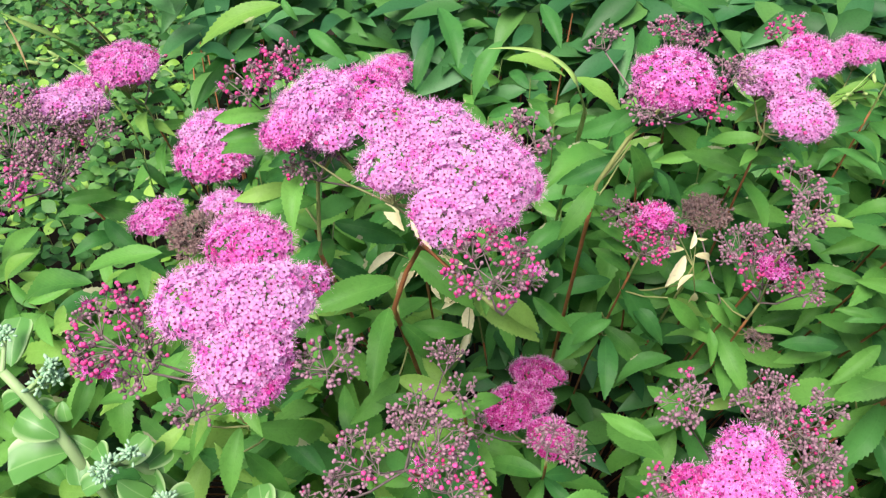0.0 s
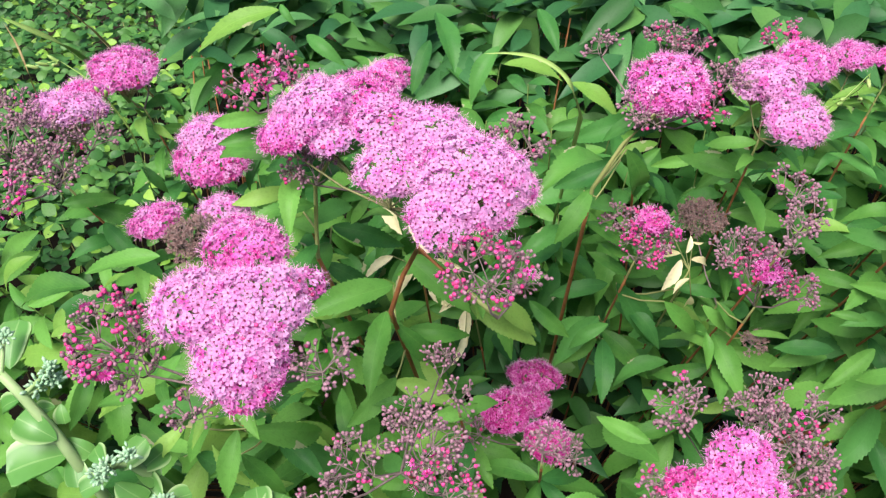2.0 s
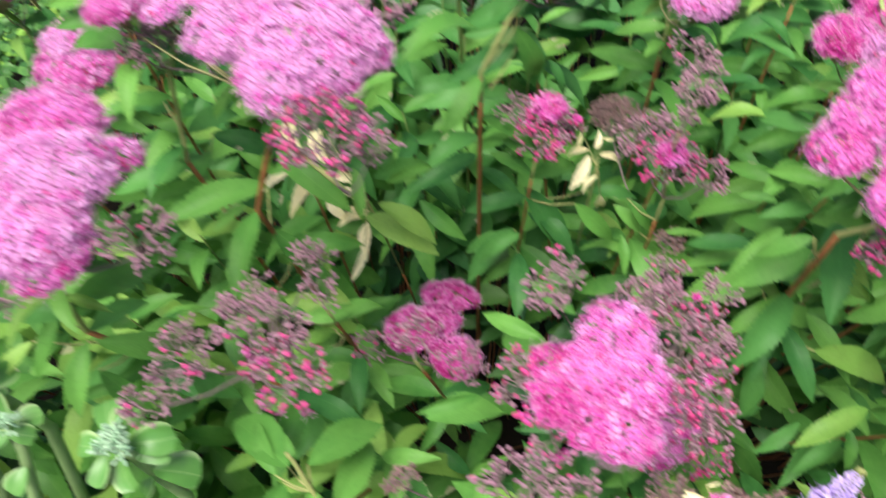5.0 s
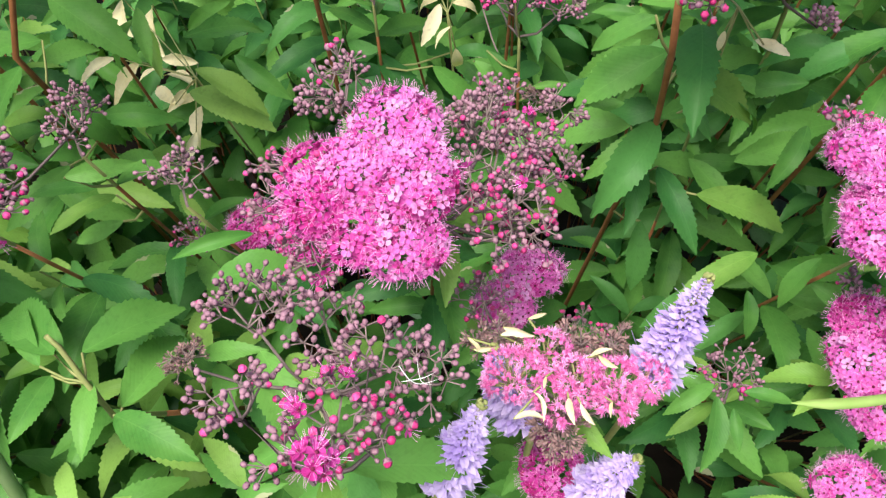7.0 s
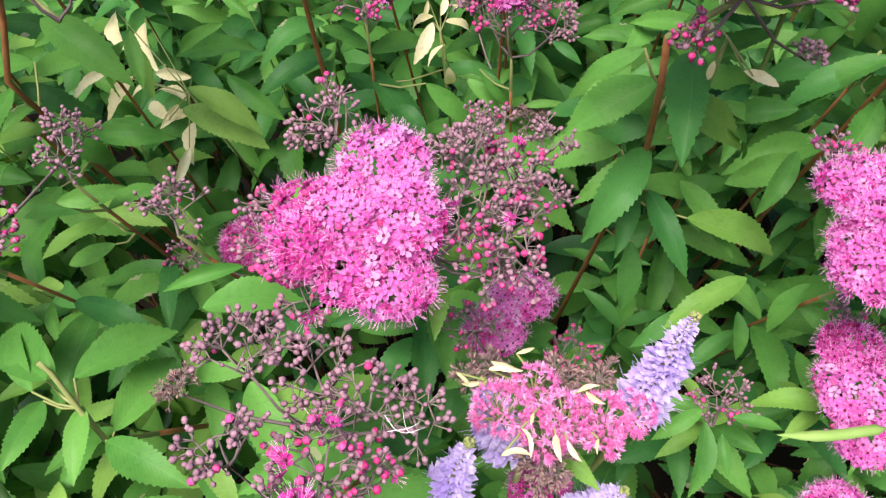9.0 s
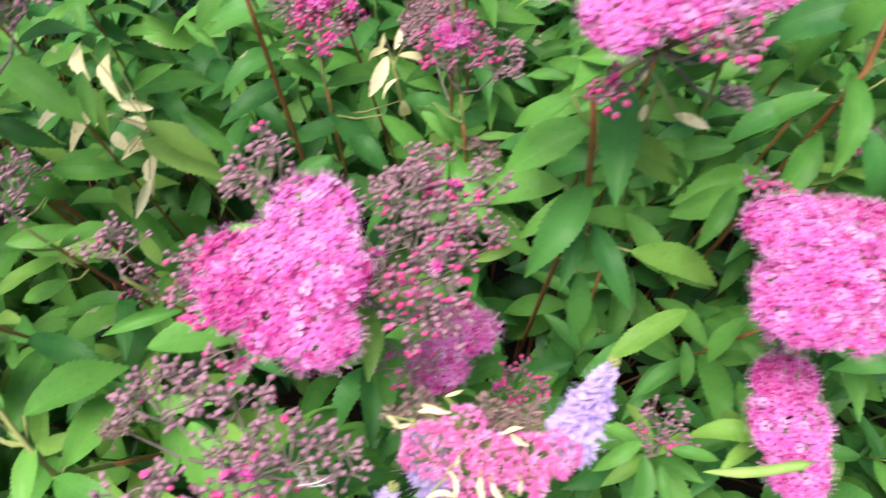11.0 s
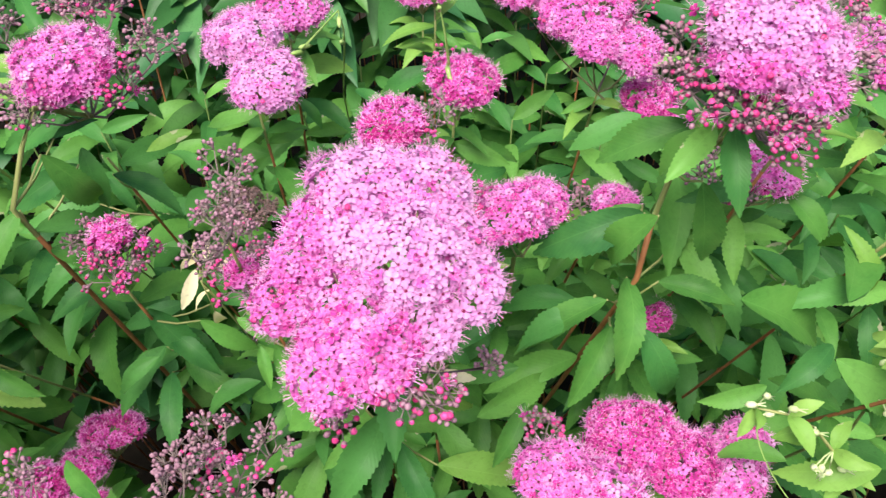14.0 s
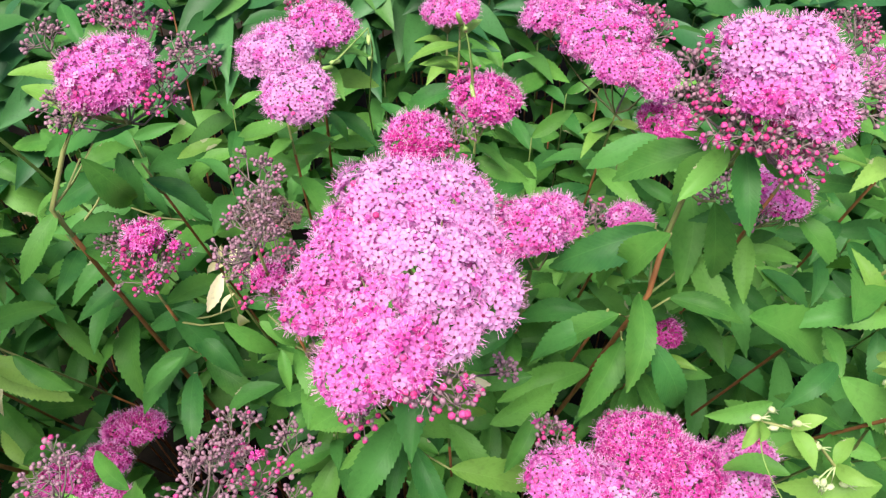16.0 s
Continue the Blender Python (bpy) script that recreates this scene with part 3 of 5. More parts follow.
shoot("spirea shoot with small pink and faded brown flower clusters",
      [(-0.175, 0.448, 0.753, 0.0173, "O"), (-0.132, 0.465, 0.753, 0.0175, "P"), (-0.141, 0.435, 0.758, 0.0183, "B")],
      [(-0.154, 0.407, 0.753, -0.206, 0.396, 0.743, 0.30),
       (-0.199, 0.391, 0.733, -0.258, 0.387, 0.713, 0.30),
       (-0.250, 0.412, 0.733, -0.272, 0.396, 0.713, 0.30),
       (-0.242, 0.447, 0.753, -0.208, 0.465, 0.753, 0.30),
       (-0.145, 0.587, 0.713, -0.153, 0.568, 0.693, 0.30),
       (-0.222, 0.529, 0.733, -0.201, 0.526, 0.713, 0.30)])
shoot("tall spirea shoot with wide overlapping pink flower heads",
      [(-0.049, 0.419, 0.878, 0.0230, "P"), (-0.059, 0.403, 0.868, 0.0158, "O"), (-0.024, 0.434, 0.878, 0.0235, "O"), (-0.003, 0.410, 0.878, 0.0194, "P"), (0.025, 0.404, 0.878, 0.0191, "P"), (0.005, 0.381, 0.868, 0.0181, "P"), (0.051, 0.375, 0.873, 0.0280, "P"), (0.037, 0.353, 0.863, 0.0191, "P"), (0.068, 0.381, 0.868, 0.0173, "P"), (-0.034, 0.405, 0.868, 0.0142, "P")],
      [(-0.086, 0.483, 0.763, -0.124, 0.464, 0.758, 0.30),
       (-0.059, 0.421, 0.823, -0.055, 0.379, 0.813, 0.30),
       (-0.021, 0.449, 0.793, -0.033, 0.440, 0.773, 0.30),
       (-0.016, 0.505, 0.733, -0.041, 0.500, 0.733, 0.30),
       (-0.065, 0.509, 0.713, -0.008, 0.511, 0.703, 0.30),
       (-0.145, 0.587, 0.713, -0.153, 0.568, 0.693, 0.30)],
      [(-0.041, 0.428, 0.833), (-0.055, 0.439, 0.803), (-0.059, 0.448, 0.758), (-0.059, 0.448, 0.733)], 0.12)
shoot("spirea shoot with loose crimson buds",
      [(0.063, 0.325, 0.858, 0.0234, "R"), (0.082, 0.340, 0.843, 0.0138, "M")],
      [(-0.002, 0.430, 0.733, -0.055, 0.392, 0.733, 0.30),
       (-0.002, 0.404, 0.733, -0.004, 0.348, 0.713, 0.30),
       (0.003, 0.413, 0.713, 0.033, 0.421, 0.673, 0.30),
       (0.006, 0.401, 0.673, -0.022, 0.368, 0.653, 0.30),
       (0.028, 0.383, 0.673, -0.005, 0.374, 0.673, 0.30),
       (0.060, 0.472, 0.693, 0.103, 0.466, 0.667, 0.30),
       (0.163, 0.598, 0.613, 0.113, 0.589, 0.598, 0.30),
       (0.039, 0.455, 0.733, 0.026, 0.444, 0.703, 0.30),
       (0.050, 0.445, 0.733, 0.057, 0.428, 0.713, 0.30),
       (0.024, 0.445, 0.753, 0.000, 0.429, 0.743, 0.30),
       (0.100, 0.438, 0.753, 0.068, 0.442, 0.733, 0.20)],
      [(0.020, 0.389, 0.803), (0.010, 0.397, 0.773), (0.003, 0.394, 0.743)], 0.03)
shoot("spirea shoot with mauve buds",
      [(0.071, 0.419, 0.873, 0.0183, "M"), (-0.052, 0.414, 0.843, 0.0172, "M")],
      [(-0.109, 0.558, 0.863, -0.168, 0.536, 0.843, 0.30),
       (-0.086, 0.544, 0.853, -0.056, 0.529, 0.843, 0.30),
       (-0.006, 0.596, 0.833, -0.014, 0.565, 0.803, 0.30),
       (-0.003, 0.601, 0.853, 0.019, 0.557, 0.833, 0.30),
       (0.047, 0.578, 0.843, 0.031, 0.547, 0.813, 0.30),
       (0.071, 0.715, 0.813, 0.092, 0.680, 0.793, 0.30),
       (0.049, 0.646, 0.793, 0.100, 0.655, 0.783, 0.30),
       (0.158, 0.563, 0.893, 0.197, 0.568, 0.873, 0.30),
       (0.150, 0.592, 0.813, 0.158, 0.653, 0.833, 0.30),
       (-0.111, 0.567, 0.863, -0.098, 0.558, 0.853, 0.30)])
shoot("spirea shoot with crimson buds on branching stalks",
      [(-0.089, 0.424, 0.883, 0.0142, "R"), (-0.071, 0.443, 0.888, 0.0151, "R"), (-0.082, 0.440, 0.883, 0.0132, "R")],
      [])
shoot("spirea shoot with a small pink flower head",
      [(-0.038, 0.598, 0.803, 0.0175, "O")],
      [])
shoot("spirea shoot with a rounded pink flower head",
      [(-0.163, 0.541, 0.768, 0.0250, "P"), (-0.159, 0.523, 0.758, 0.0264, "O")],
      [(-0.223, 0.635, 0.753, -0.217, 0.689, 0.753, 0.30),
       (-0.249, 0.640, 0.733, -0.231, 0.639, 0.713, 0.30)])
shoot("spirea shoot with a small deep pink flower head",
      [(-0.279, 0.634, 0.763, 0.0291, "O"), (-0.262, 0.649, 0.763, 0.0128, "R")],
      [])
shoot("spirea shoot with pink and mauve flower clusters",
      [(-0.244, 0.485, 0.813, 0.0265, "P"), (-0.242, 0.506, 0.813, 0.0160, "O"), (-0.238, 0.419, 0.833, 0.0261, "M"), (-0.219, 0.410, 0.823, 0.0208, "M"), (-0.223, 0.376, 0.823, 0.0130, "R"), (-0.220, 0.464, 0.813, 0.0189, "M"), (-0.259, 0.450, 0.833, 0.0164, "M")],
      [])
shoot("spirea shoot with a pink flower head edged in buds",
      [(0.165, 0.522, 0.863, 0.0263, "O"), (0.156, 0.516, 0.853, 0.0176, "O"), (0.187, 0.519, 0.853, 0.0176, "R"), (0.163, 0.562, 0.878, 0.0174, "M"), (0.179, 0.559, 0.873, 0.0136, "R"), (0.206, 0.543, 0.863, 0.0157, "M"), (0.145, 0.502, 0.853, 0.0152, "M"), (0.118, 0.566, 0.863, 0.0109, "M")],
      [(0.153, 0.546, 0.816, 0.105, 0.538, 0.796, 0.32),
       (0.152, 0.538, 0.796, 0.159, 0.530, 0.758, 0.34),
       (0.145, 0.543, 0.781, 0.099, 0.527, 0.761, 0.32),
       (0.122, 0.445, 0.843, 0.087, 0.405, 0.848, 0.30),
       (0.143, 0.507, 0.813, 0.163, 0.526, 0.763, 0.30),
       (0.124, 0.499, 0.783, 0.103, 0.471, 0.753, 0.30),
       (0.153, 0.525, 0.833, 0.126, 0.516, 0.813, 0.30),
       (0.101, 0.554, 0.833, 0.138, 0.546, 0.813, 0.30),
       (0.146, 0.522, 0.813, 0.166, 0.539, 0.813, 0.30),
       (0.184, 0.543, 0.833, 0.204, 0.537, 0.813, 0.30),
       (0.167, 0.524, 0.783, 0.180, 0.518, 0.763, 0.30),
       (0.114, 0.569, 0.813, 0.100, 0.572, 0.793, 0.30)],
      [(0.154, 0.495, 0.848), (0.139, 0.498, 0.823), (0.124, 0.493, 0.788)], 0.13)
shoot("spirea shoot with pale pink double flower head",
      [(0.246, 0.597, 0.838, 0.0245, "P"), (0.260, 0.556, 0.828, 0.0227, "P"), (0.236, 0.592, 0.828, 0.0148, "P")],
      [(0.335, 0.568, 0.773, 0.304, 0.590, 0.783, 0.30),
       (0.311, 0.554, 0.763, 0.276, 0.561, 0.753, 0.30),
       (0.316, 0.526, 0.753, 0.278, 0.536, 0.743, 0.30),
       (0.271, 0.584, 0.793, 0.288, 0.579, 0.773, 0.30),
       (0.308, 0.589, 0.793, 0.333, 0.573, 0.783, 0.30)])
shoot("spirea shoot with a pink flower head",
      [(0.274, 0.616, 0.843, 0.0207, "O"), (0.260, 0.650, 0.848, 0.0138, "R")],
      [])
shoot("spirea shoot with a small far pink flower head",
      [(0.358, 0.761, 0.783, 0.0203, "O")],
      [])
shoot("spirea shoot with a half-open crimson flower cluster",
      [(0.171, 0.497, 0.763, 0.0197, "R"), (0.170, 0.495, 0.768, 0.0106, "D"), (0.149, 0.511, 0.758, 0.0146, "M"), (0.167, 0.490, 0.753, 0.0166, "R")],
      [(0.155, 0.554, 0.613, 0.122, 0.515, 0.586, 0.30),
       (0.160, 0.537, 0.603, 0.163, 0.486, 0.579, 0.30),
       (0.220, 0.540, 0.583, 0.174, 0.526, 0.563, 0.30),
       (0.160, 0.531, 0.673, 0.199, 0.515, 0.623, 0.30),
       (0.197, 0.516, 0.673, 0.232, 0.514, 0.643, 0.30),
       (0.207, 0.533, 0.673, 0.244, 0.534, 0.673, 0.30),
       (0.233, 0.509, 0.653, 0.239, 0.488, 0.633, 0.30)])
shoot("spirea shoot with crimson and mauve buds",
      [(0.246, 0.471, 0.758, 0.0220, "R"), (0.245, 0.460, 0.763, 0.0089, "D"), (0.236, 0.494, 0.758, 0.0227, "M"), (0.269, 0.464, 0.753, 0.0151, "M")],
      [(0.231, 0.501, 0.693, 0.252, 0.492, 0.673, 0.30),
       (0.223, 0.506, 0.683, 0.245, 0.501, 0.663, 0.30),
       (0.258, 0.492, 0.673, 0.291, 0.495, 0.673, 0.20),
       (0.310, 0.465, 0.693, 0.271, 0.470, 0.683, 0.30),
       (0.314, 0.478, 0.673, 0.275, 0.472, 0.663, 0.30),
       (0.304, 0.407, 0.753, 0.275, 0.387, 0.733, 0.30),
       (0.305, 0.432, 0.753, 0.283, 0.436, 0.753, 0.30),
       (0.172, 0.342, 0.713, 0.139, 0.358, 0.713, 0.30),
       (0.189, 0.343, 0.733, 0.162, 0.367, 0.733, 0.30)])
shoot("spirea shoot with dried brown flower cluster",
      [(0.224, 0.589, 0.713, 0.0210, "B"), (0.264, 0.490, 0.673, 0.0085, "B")],
      [])
shoot("low spirea shoot with deep magenta flower heads in the shade",
      [(0.107, 0.525, 0.563, 0.0235, "D"), (0.085, 0.455, 0.593, 0.0200, "D"), (0.120, 0.432, 0.593, 0.0185, "D"), (0.104, 0.478, 0.583, 0.0160, "D"), (0.065, 0.403, 0.633, 0.0120, "M"), (0.134, 0.378, 0.653, 0.0135, "M")],
      [])
shoot("spirea shoot with sprawling mauve buds",
      [(0.044, 0.266, 0.788, 0.0199, "M"), (0.034, 0.283, 0.788, 0.0137, "M"), (0.009, 0.258, 0.778, 0.0161, "M"), (0.058, 0.253, 0.778, 0.0180, "R"), (-0.002, 0.243, 0.763, 0.0139, "M"), (0.041, 0.366, 0.743, 0.0145, "M")],
      [])
shoot("spirea shoot with a bright pink flower head and crimson buds",
      [(0.201, 0.280, 0.788, 0.0164, "O"), (0.189, 0.262, 0.781, 0.0159, "O"), (0.209, 0.258, 0.783, 0.0156, "O"), (0.207, 0.244, 0.768, 0.0143, "O"), (0.193, 0.247, 0.770, 0.0129, "D"), (0.165, 0.257, 0.773, 0.0143, "R"), (0.160, 0.269, 0.780, 0.0077, "R"), (0.177, 0.244, 0.765, 0.0122, "R"), (0.181, 0.266, 0.783, 0.0085, "D"), (0.176, 0.251, 0.776, 0.0111, "D"), (0.172, 0.266, 0.780, 0.0083, "D"), (0.173, 0.314, 0.788, 0.0163, "M"), (0.231, 0.325, 0.768, 0.0169, "M"), (0.243, 0.281, 0.763, 0.0170, "R"), (0.236, 0.294, 0.768, 0.0124, "M"), (0.238, 0.258, 0.765, 0.0119, "R"), (0.250, 0.307, 0.765, 0.0112, "M"), (0.229, 0.264, 0.777, 0.0091, "R"), (0.250, 0.263, 0.761, 0.0094, "M"), (0.238, 0.368, 0.748, 0.0131, "M"), (0.265, 0.361, 0.748, 0.0114, "M"), (0.250, 0.342, 0.748, 0.0151, "R"), (0.225, 0.354, 0.748, 0.0149, "M"), (0.267, 0.332, 0.738, 0.0104, "M")],
      [(0.143, 0.281, 0.733, 0.115, 0.266, 0.733, 0.20),
       (0.115, 0.295, 0.693, 0.156, 0.312, 0.683, 0.40),
       (0.145, 0.256, 0.693, 0.168, 0.224, 0.673, 0.40)])
shoot("low spirea shoot with a pink flower head among buds",
      [(0.256, 0.338, 0.668, 0.0168, "O"), (0.243, 0.315, 0.668, 0.0143, "O"), (0.234, 0.288, 0.703, 0.0128, "M")],
      [])
shoot("spirea shoot with spreading mauve buds",
      [(0.162, 0.214, 0.770, 0.0161, "M"), (0.188, 0.209, 0.765, 0.0144, "M"), (0.204, 0.199, 0.765, 0.0148, "M"), (0.219, 0.197, 0.758, 0.0099, "M"), (0.105, 0.272, 0.673, 0.0082, "B")],
      [])
shoot("spirea shoot with large crimson buds starting to open",
      [(0.193, 0.175, 0.768, 0.0144, "R"), (0.166, 0.175, 0.773, 0.0127, "M"), (0.187, 0.159, 0.768, 0.0108, "R"), (0.206, 0.173, 0.763, 0.0107, "R"), (0.191, 0.154, 0.771, 0.0042, "D")],
      [])
shoot("spirea shoot with mauve buds",
      [(0.107, 0.309, 0.748, 0.0131, "M")],
      [])
shoot("spirea shoot with a small mauve bud cluster",
      [(0.056, 0.331, 0.753, 0.0106, "M")],
      [(0.048, 0.486, 0.669, 0.102, 0.474, 0.649, 0.34),
       (0.186, 0.360, 0.674, 0.149, 0.409, 0.654, 0.32),
       (0.004, 0.439, 0.753, 0.052, 0.414, 0.733, 0.35),
       (0.054, 0.429, 0.753, 0.063, 0.409, 0.733, 0.30),
       (0.057, 0.473, 0.713, 0.096, 0.515, 0.703, 0.30),
       (0.121, 0.593, 0.673, 0.080, 0.555, 0.663, 0.30),
       (0.118, 0.624, 0.633, 0.064, 0.583, 0.623, 0.30),
       (0.006, 0.450, 0.673, 0.052, 0.453, 0.673, 0.30),
       (0.039, 0.339, 0.713, 0.068, 0.354, 0.713, 0.30),
       (0.054, 0.352, 0.693, 0.025, 0.333, 0.683, 0.30),
       (-0.001, 0.432, 0.633, 0.046, 0.418, 0.633, 0.30),
       (0.051, 0.356, 0.673, 0.023, 0.350, 0.663, 0.30),
       (-0.038, 0.482, 0.673, -0.052, 0.454, 0.673, 0.30),
       (-0.007, 0.300, 0.613, 0.016, 0.319, 0.613, 0.30)])
shoot("leafy spirea shoot with toothed green leaves",
      [],
      [(0.051, 0.284, 0.655, 0.088, 0.323, 0.650, 0.36),
       (0.042, 0.278, 0.660, -0.003, 0.313, 0.655, 0.40),
       (0.070, 0.261, 0.640, 0.111, 0.242, 0.640, 0.38),
       (0.067, 0.273, 0.630, 0.081, 0.328, 0.625, 0.34),
       (0.039, 0.274, 0.650, 0.034, 0.239, 0.650, 0.40),
       (0.035, 0.275, 0.655, 0.016, 0.305, 0.665, 0.30),
       (0.055, 0.276, 0.645, 0.060, 0.240, 0.640, 0.34),
       (0.046, 0.278, 0.660, 0.037, 0.292, 0.670, 0.30)],
      [(0.045, 0.279, 0.664), (0.056, 0.271, 0.650), (0.063, 0.271, 0.625)], 0.14)
shoot("leafy spirea shoot with toothed green leaves",
      [],
      [(0.367, 0.421, 0.673, 0.418, 0.451, 0.673, 0.30),
       (0.433, 0.440, 0.733, 0.389, 0.436, 0.713, 0.30),
       (0.377, 0.434, 0.663, 0.341, 0.435, 0.663, 0.30),
       (0.279, 0.574, 0.673, 0.299, 0.561, 0.663, 0.30),
       (0.369, 0.358, 0.663, 0.328, 0.340, 0.643, 0.30),
       (0.394, 0.345, 0.673, 0.377, 0.339, 0.643, 0.30),
       (0.349, 0.384, 0.613, 0.322, 0.371, 0.593, 0.30),
       (0.380, 0.383, 0.613, 0.381, 0.364, 0.593, 0.30),
       (0.343, 0.298, 0.633, 0.320, 0.286, 0.623, 0.30),
       (0.356, 0.294, 0.633, 0.379, 0.290, 0.633, 0.30),
       (0.343, 0.291, 0.633, 0.337, 0.262, 0.613, 0.30),
       (0.353, 0.292, 0.623, 0.355, 0.275, 0.613, 0.30)])
shoot("low spirea shoot with a few crimson buds",
      [(0.286, 0.352, 0.613, 0.0151, "R")],
      [])
shoot("low spirea shoot with ragged pink and withered flowers",
      [(0.245, 0.235, 0.713, 0.0106, "S"), (0.257, 0.242, 0.718, 0.0073, "S"), (0.269, 0.232, 0.713, 0.0084, "S"), (0.261, 0.227, 0.708, 0.0084, "S"), (0.282, 0.232, 0.713, 0.0096, "S"), (0.293, 0.235, 0.713, 0.0081, "S"), (0.282, 0.227, 0.708, 0.0068, "S"), (0.263, 0.224, 0.698, 0.0102, "B"), (0.269, 0.253, 0.708, 0.0098, "B"), (0.237, 0.253, 0.713, 0.0085, "B"), (0.282, 0.252, 0.713, 0.0055, "B")],
      [])
shoot("low spirea shoot with a deep pink flower head",
      [(0.269, 0.251, 0.633, 0.0184, "D")],
      [])
shoot("low spirea shoot with rusty mauve buds",
      [(0.356, 0.311, 0.633, 0.0158, "M")],
      [])
shoot("spirea shoot with a large pink flower head",
      [(0.392, 0.331, 0.748, 0.0172, "O"), (0.405, 0.311, 0.748, 0.0252, "O"), (0.395, 0.300, 0.738, 0.0225, "O"), (0.392, 0.356, 0.748, 0.0115, "R"), (0.413, 0.295, 0.733, 0.0175, "O")],
      [])
shoot("spirea shoot with a deep pink flower head",
      [(0.442, 0.377, 0.708, 0.0242, "D"), (0.463, 0.364, 0.703, 0.0203, "D")],
      [])
shoot("spirea shoot with a violet-pink flower head",
      [(0.493, 0.369, 0.688, 0.0222, "O"), (0.506, 0.380, 0.693, 0.0125, "O")],
      [(0.511, 0.349, 0.713, 0.480, 0.364, 0.703, 0.30),
       (0.548, 0.334, 0.723, 0.502, 0.343, 0.713, 0.30),
       (0.561, 0.322, 0.743, 0.537, 0.300, 0.703, 0.36),
       (0.508, 0.350, 0.673, 0.467, 0.339, 0.663, 0.30),
       (0.539, 0.338, 0.693, 0.509, 0.323, 0.673, 0.40),
       (0.490, 0.354, 0.633, 0.452, 0.356, 0.623, 0.30),
       (0.580, 0.333, 0.693, 0.583, 0.309, 0.663, 0.36),
       (0.462, 0.354, 0.673, 0.444, 0.353, 0.663, 0.20),
       (0.555, 0.374, 0.733, 0.563, 0.362, 0.713, 0.30)])
shoot("spirea shoot with a long pink flower head",
      [(0.406, 0.313, 0.668, 0.0146, "D"), (0.405, 0.291, 0.663, 0.0176, "O"), (0.407, 0.274, 0.653, 0.0149, "O"), (0.405, 0.330, 0.673, 0.0080, "M")],
      [])
shoot("low spirea shoot with a pink flower head",
      [(0.402, 0.262, 0.613, 0.0154, "O")],
      [])
shoot("tall spirea shoot with a very large pale pink flower head",
      [(0.319, 0.368, 0.886, 0.0205, "P"), (0.342, 0.364, 0.886, 0.0180, "P"), (0.335, 0.326, 0.885, 0.0189, "P"), (0.305, 0.354, 0.878, 0.0142, "O"), (0.352, 0.325, 0.873, 0.0159, "P"), (0.290, 0.338, 0.858, 0.0150, "O"), (0.315, 0.320, 0.868, 0.0172, "O"), (0.336, 0.312, 0.868, 0.0149, "P"), (0.316, 0.351, 0.879, 0.0160, "P"), (0.298, 0.347, 0.868, 0.0142, "O"), (0.346, 0.343, 0.879, 0.0158, "P"), (0.306, 0.301, 0.859, 0.0137, "O"), (0.323, 0.297, 0.863, 0.0112, "O"), (0.307, 0.309, 0.865, 0.0115, "O"), (0.326, 0.300, 0.869, 0.0100, "O"), (0.333, 0.293, 0.861, 0.0123, "R"), (0.342, 0.293, 0.856, 0.0102, "R"), (0.305, 0.308, 0.828, 0.0064, "R"), (0.366, 0.359, 0.793, 0.0066, "M")],
      [(0.318, 0.390, 0.745, 0.365, 0.393, 0.717, 0.34),
       (0.322, 0.418, 0.632, 0.320, 0.399, 0.592, 0.32),
       (0.387, 0.404, 0.733, 0.349, 0.407, 0.723, 0.30),
       (0.160, 0.525, 0.633, 0.130, 0.510, 0.613, 0.30),
       (0.169, 0.531, 0.653, 0.204, 0.507, 0.633, 0.30),
       (0.311, 0.377, 0.763, 0.271, 0.365, 0.743, 0.38),
       (0.298, 0.351, 0.793, 0.275, 0.358, 0.773, 0.30),
       (0.330, 0.403, 0.763, 0.322, 0.346, 0.746, 0.32),
       (0.345, 0.401, 0.733, 0.373, 0.407, 0.703, 0.36),
       (0.351, 0.409, 0.733, 0.375, 0.406, 0.723, 0.30),
       (0.306, 0.408, 0.703, 0.260, 0.417, 0.683, 0.36),
       (0.317, 0.397, 0.713, 0.288, 0.356, 0.686, 0.33),
       (0.322, 0.401, 0.683, 0.342, 0.363, 0.659, 0.30),
       (0.342, 0.391, 0.673, 0.397, 0.389, 0.653, 0.30)],
      [(0.304, 0.342, 0.803), (0.310, 0.364, 0.768), (0.316, 0.396, 0.713)])
shoot("spirea shoot with mauve buds beside a large flower head",
      [(0.248, 0.473, 0.828, 0.0146, "M"), (0.245, 0.439, 0.823, 0.0127, "M"), (0.237, 0.426, 0.813, 0.0110, "M"), (0.251, 0.446, 0.828, 0.0111, "M")],
      [])
shoot("spirea shoot with crimson buds",
      [(0.357, 0.455, 0.813, 0.0182, "R")],
      [])
shoot("spirea shoot with a rounded pink flower head on a pale stalk",
      [(0.388, 0.462, 0.793, 0.0221, "O"), (0.407, 0.475, 0.788, 0.0158, "O")],
      [],
      [(0.395, 0.480, 0.748), (0.393, 0.487, 0.703)], 0.10)
shoot("spirea shoot with crimson half-open flowers",
      [(0.329, 0.483, 0.838, 0.0172, "D"), (0.345, 0.472, 0.833, 0.0106, "R"), (0.354, 0.495, 0.838, 0.0121, "M")],
      [])
shoot("spirea shoot with a deep pink flower head",
      [(0.372, 0.540, 0.828, 0.0204, "D"), (0.362, 0.557, 0.833, 0.0101, "R")],
      [])
shoot("low spirea shoot with a small magenta flower head",
      [(0.479, 0.470, 0.698, 0.0113, "D")],
      [])
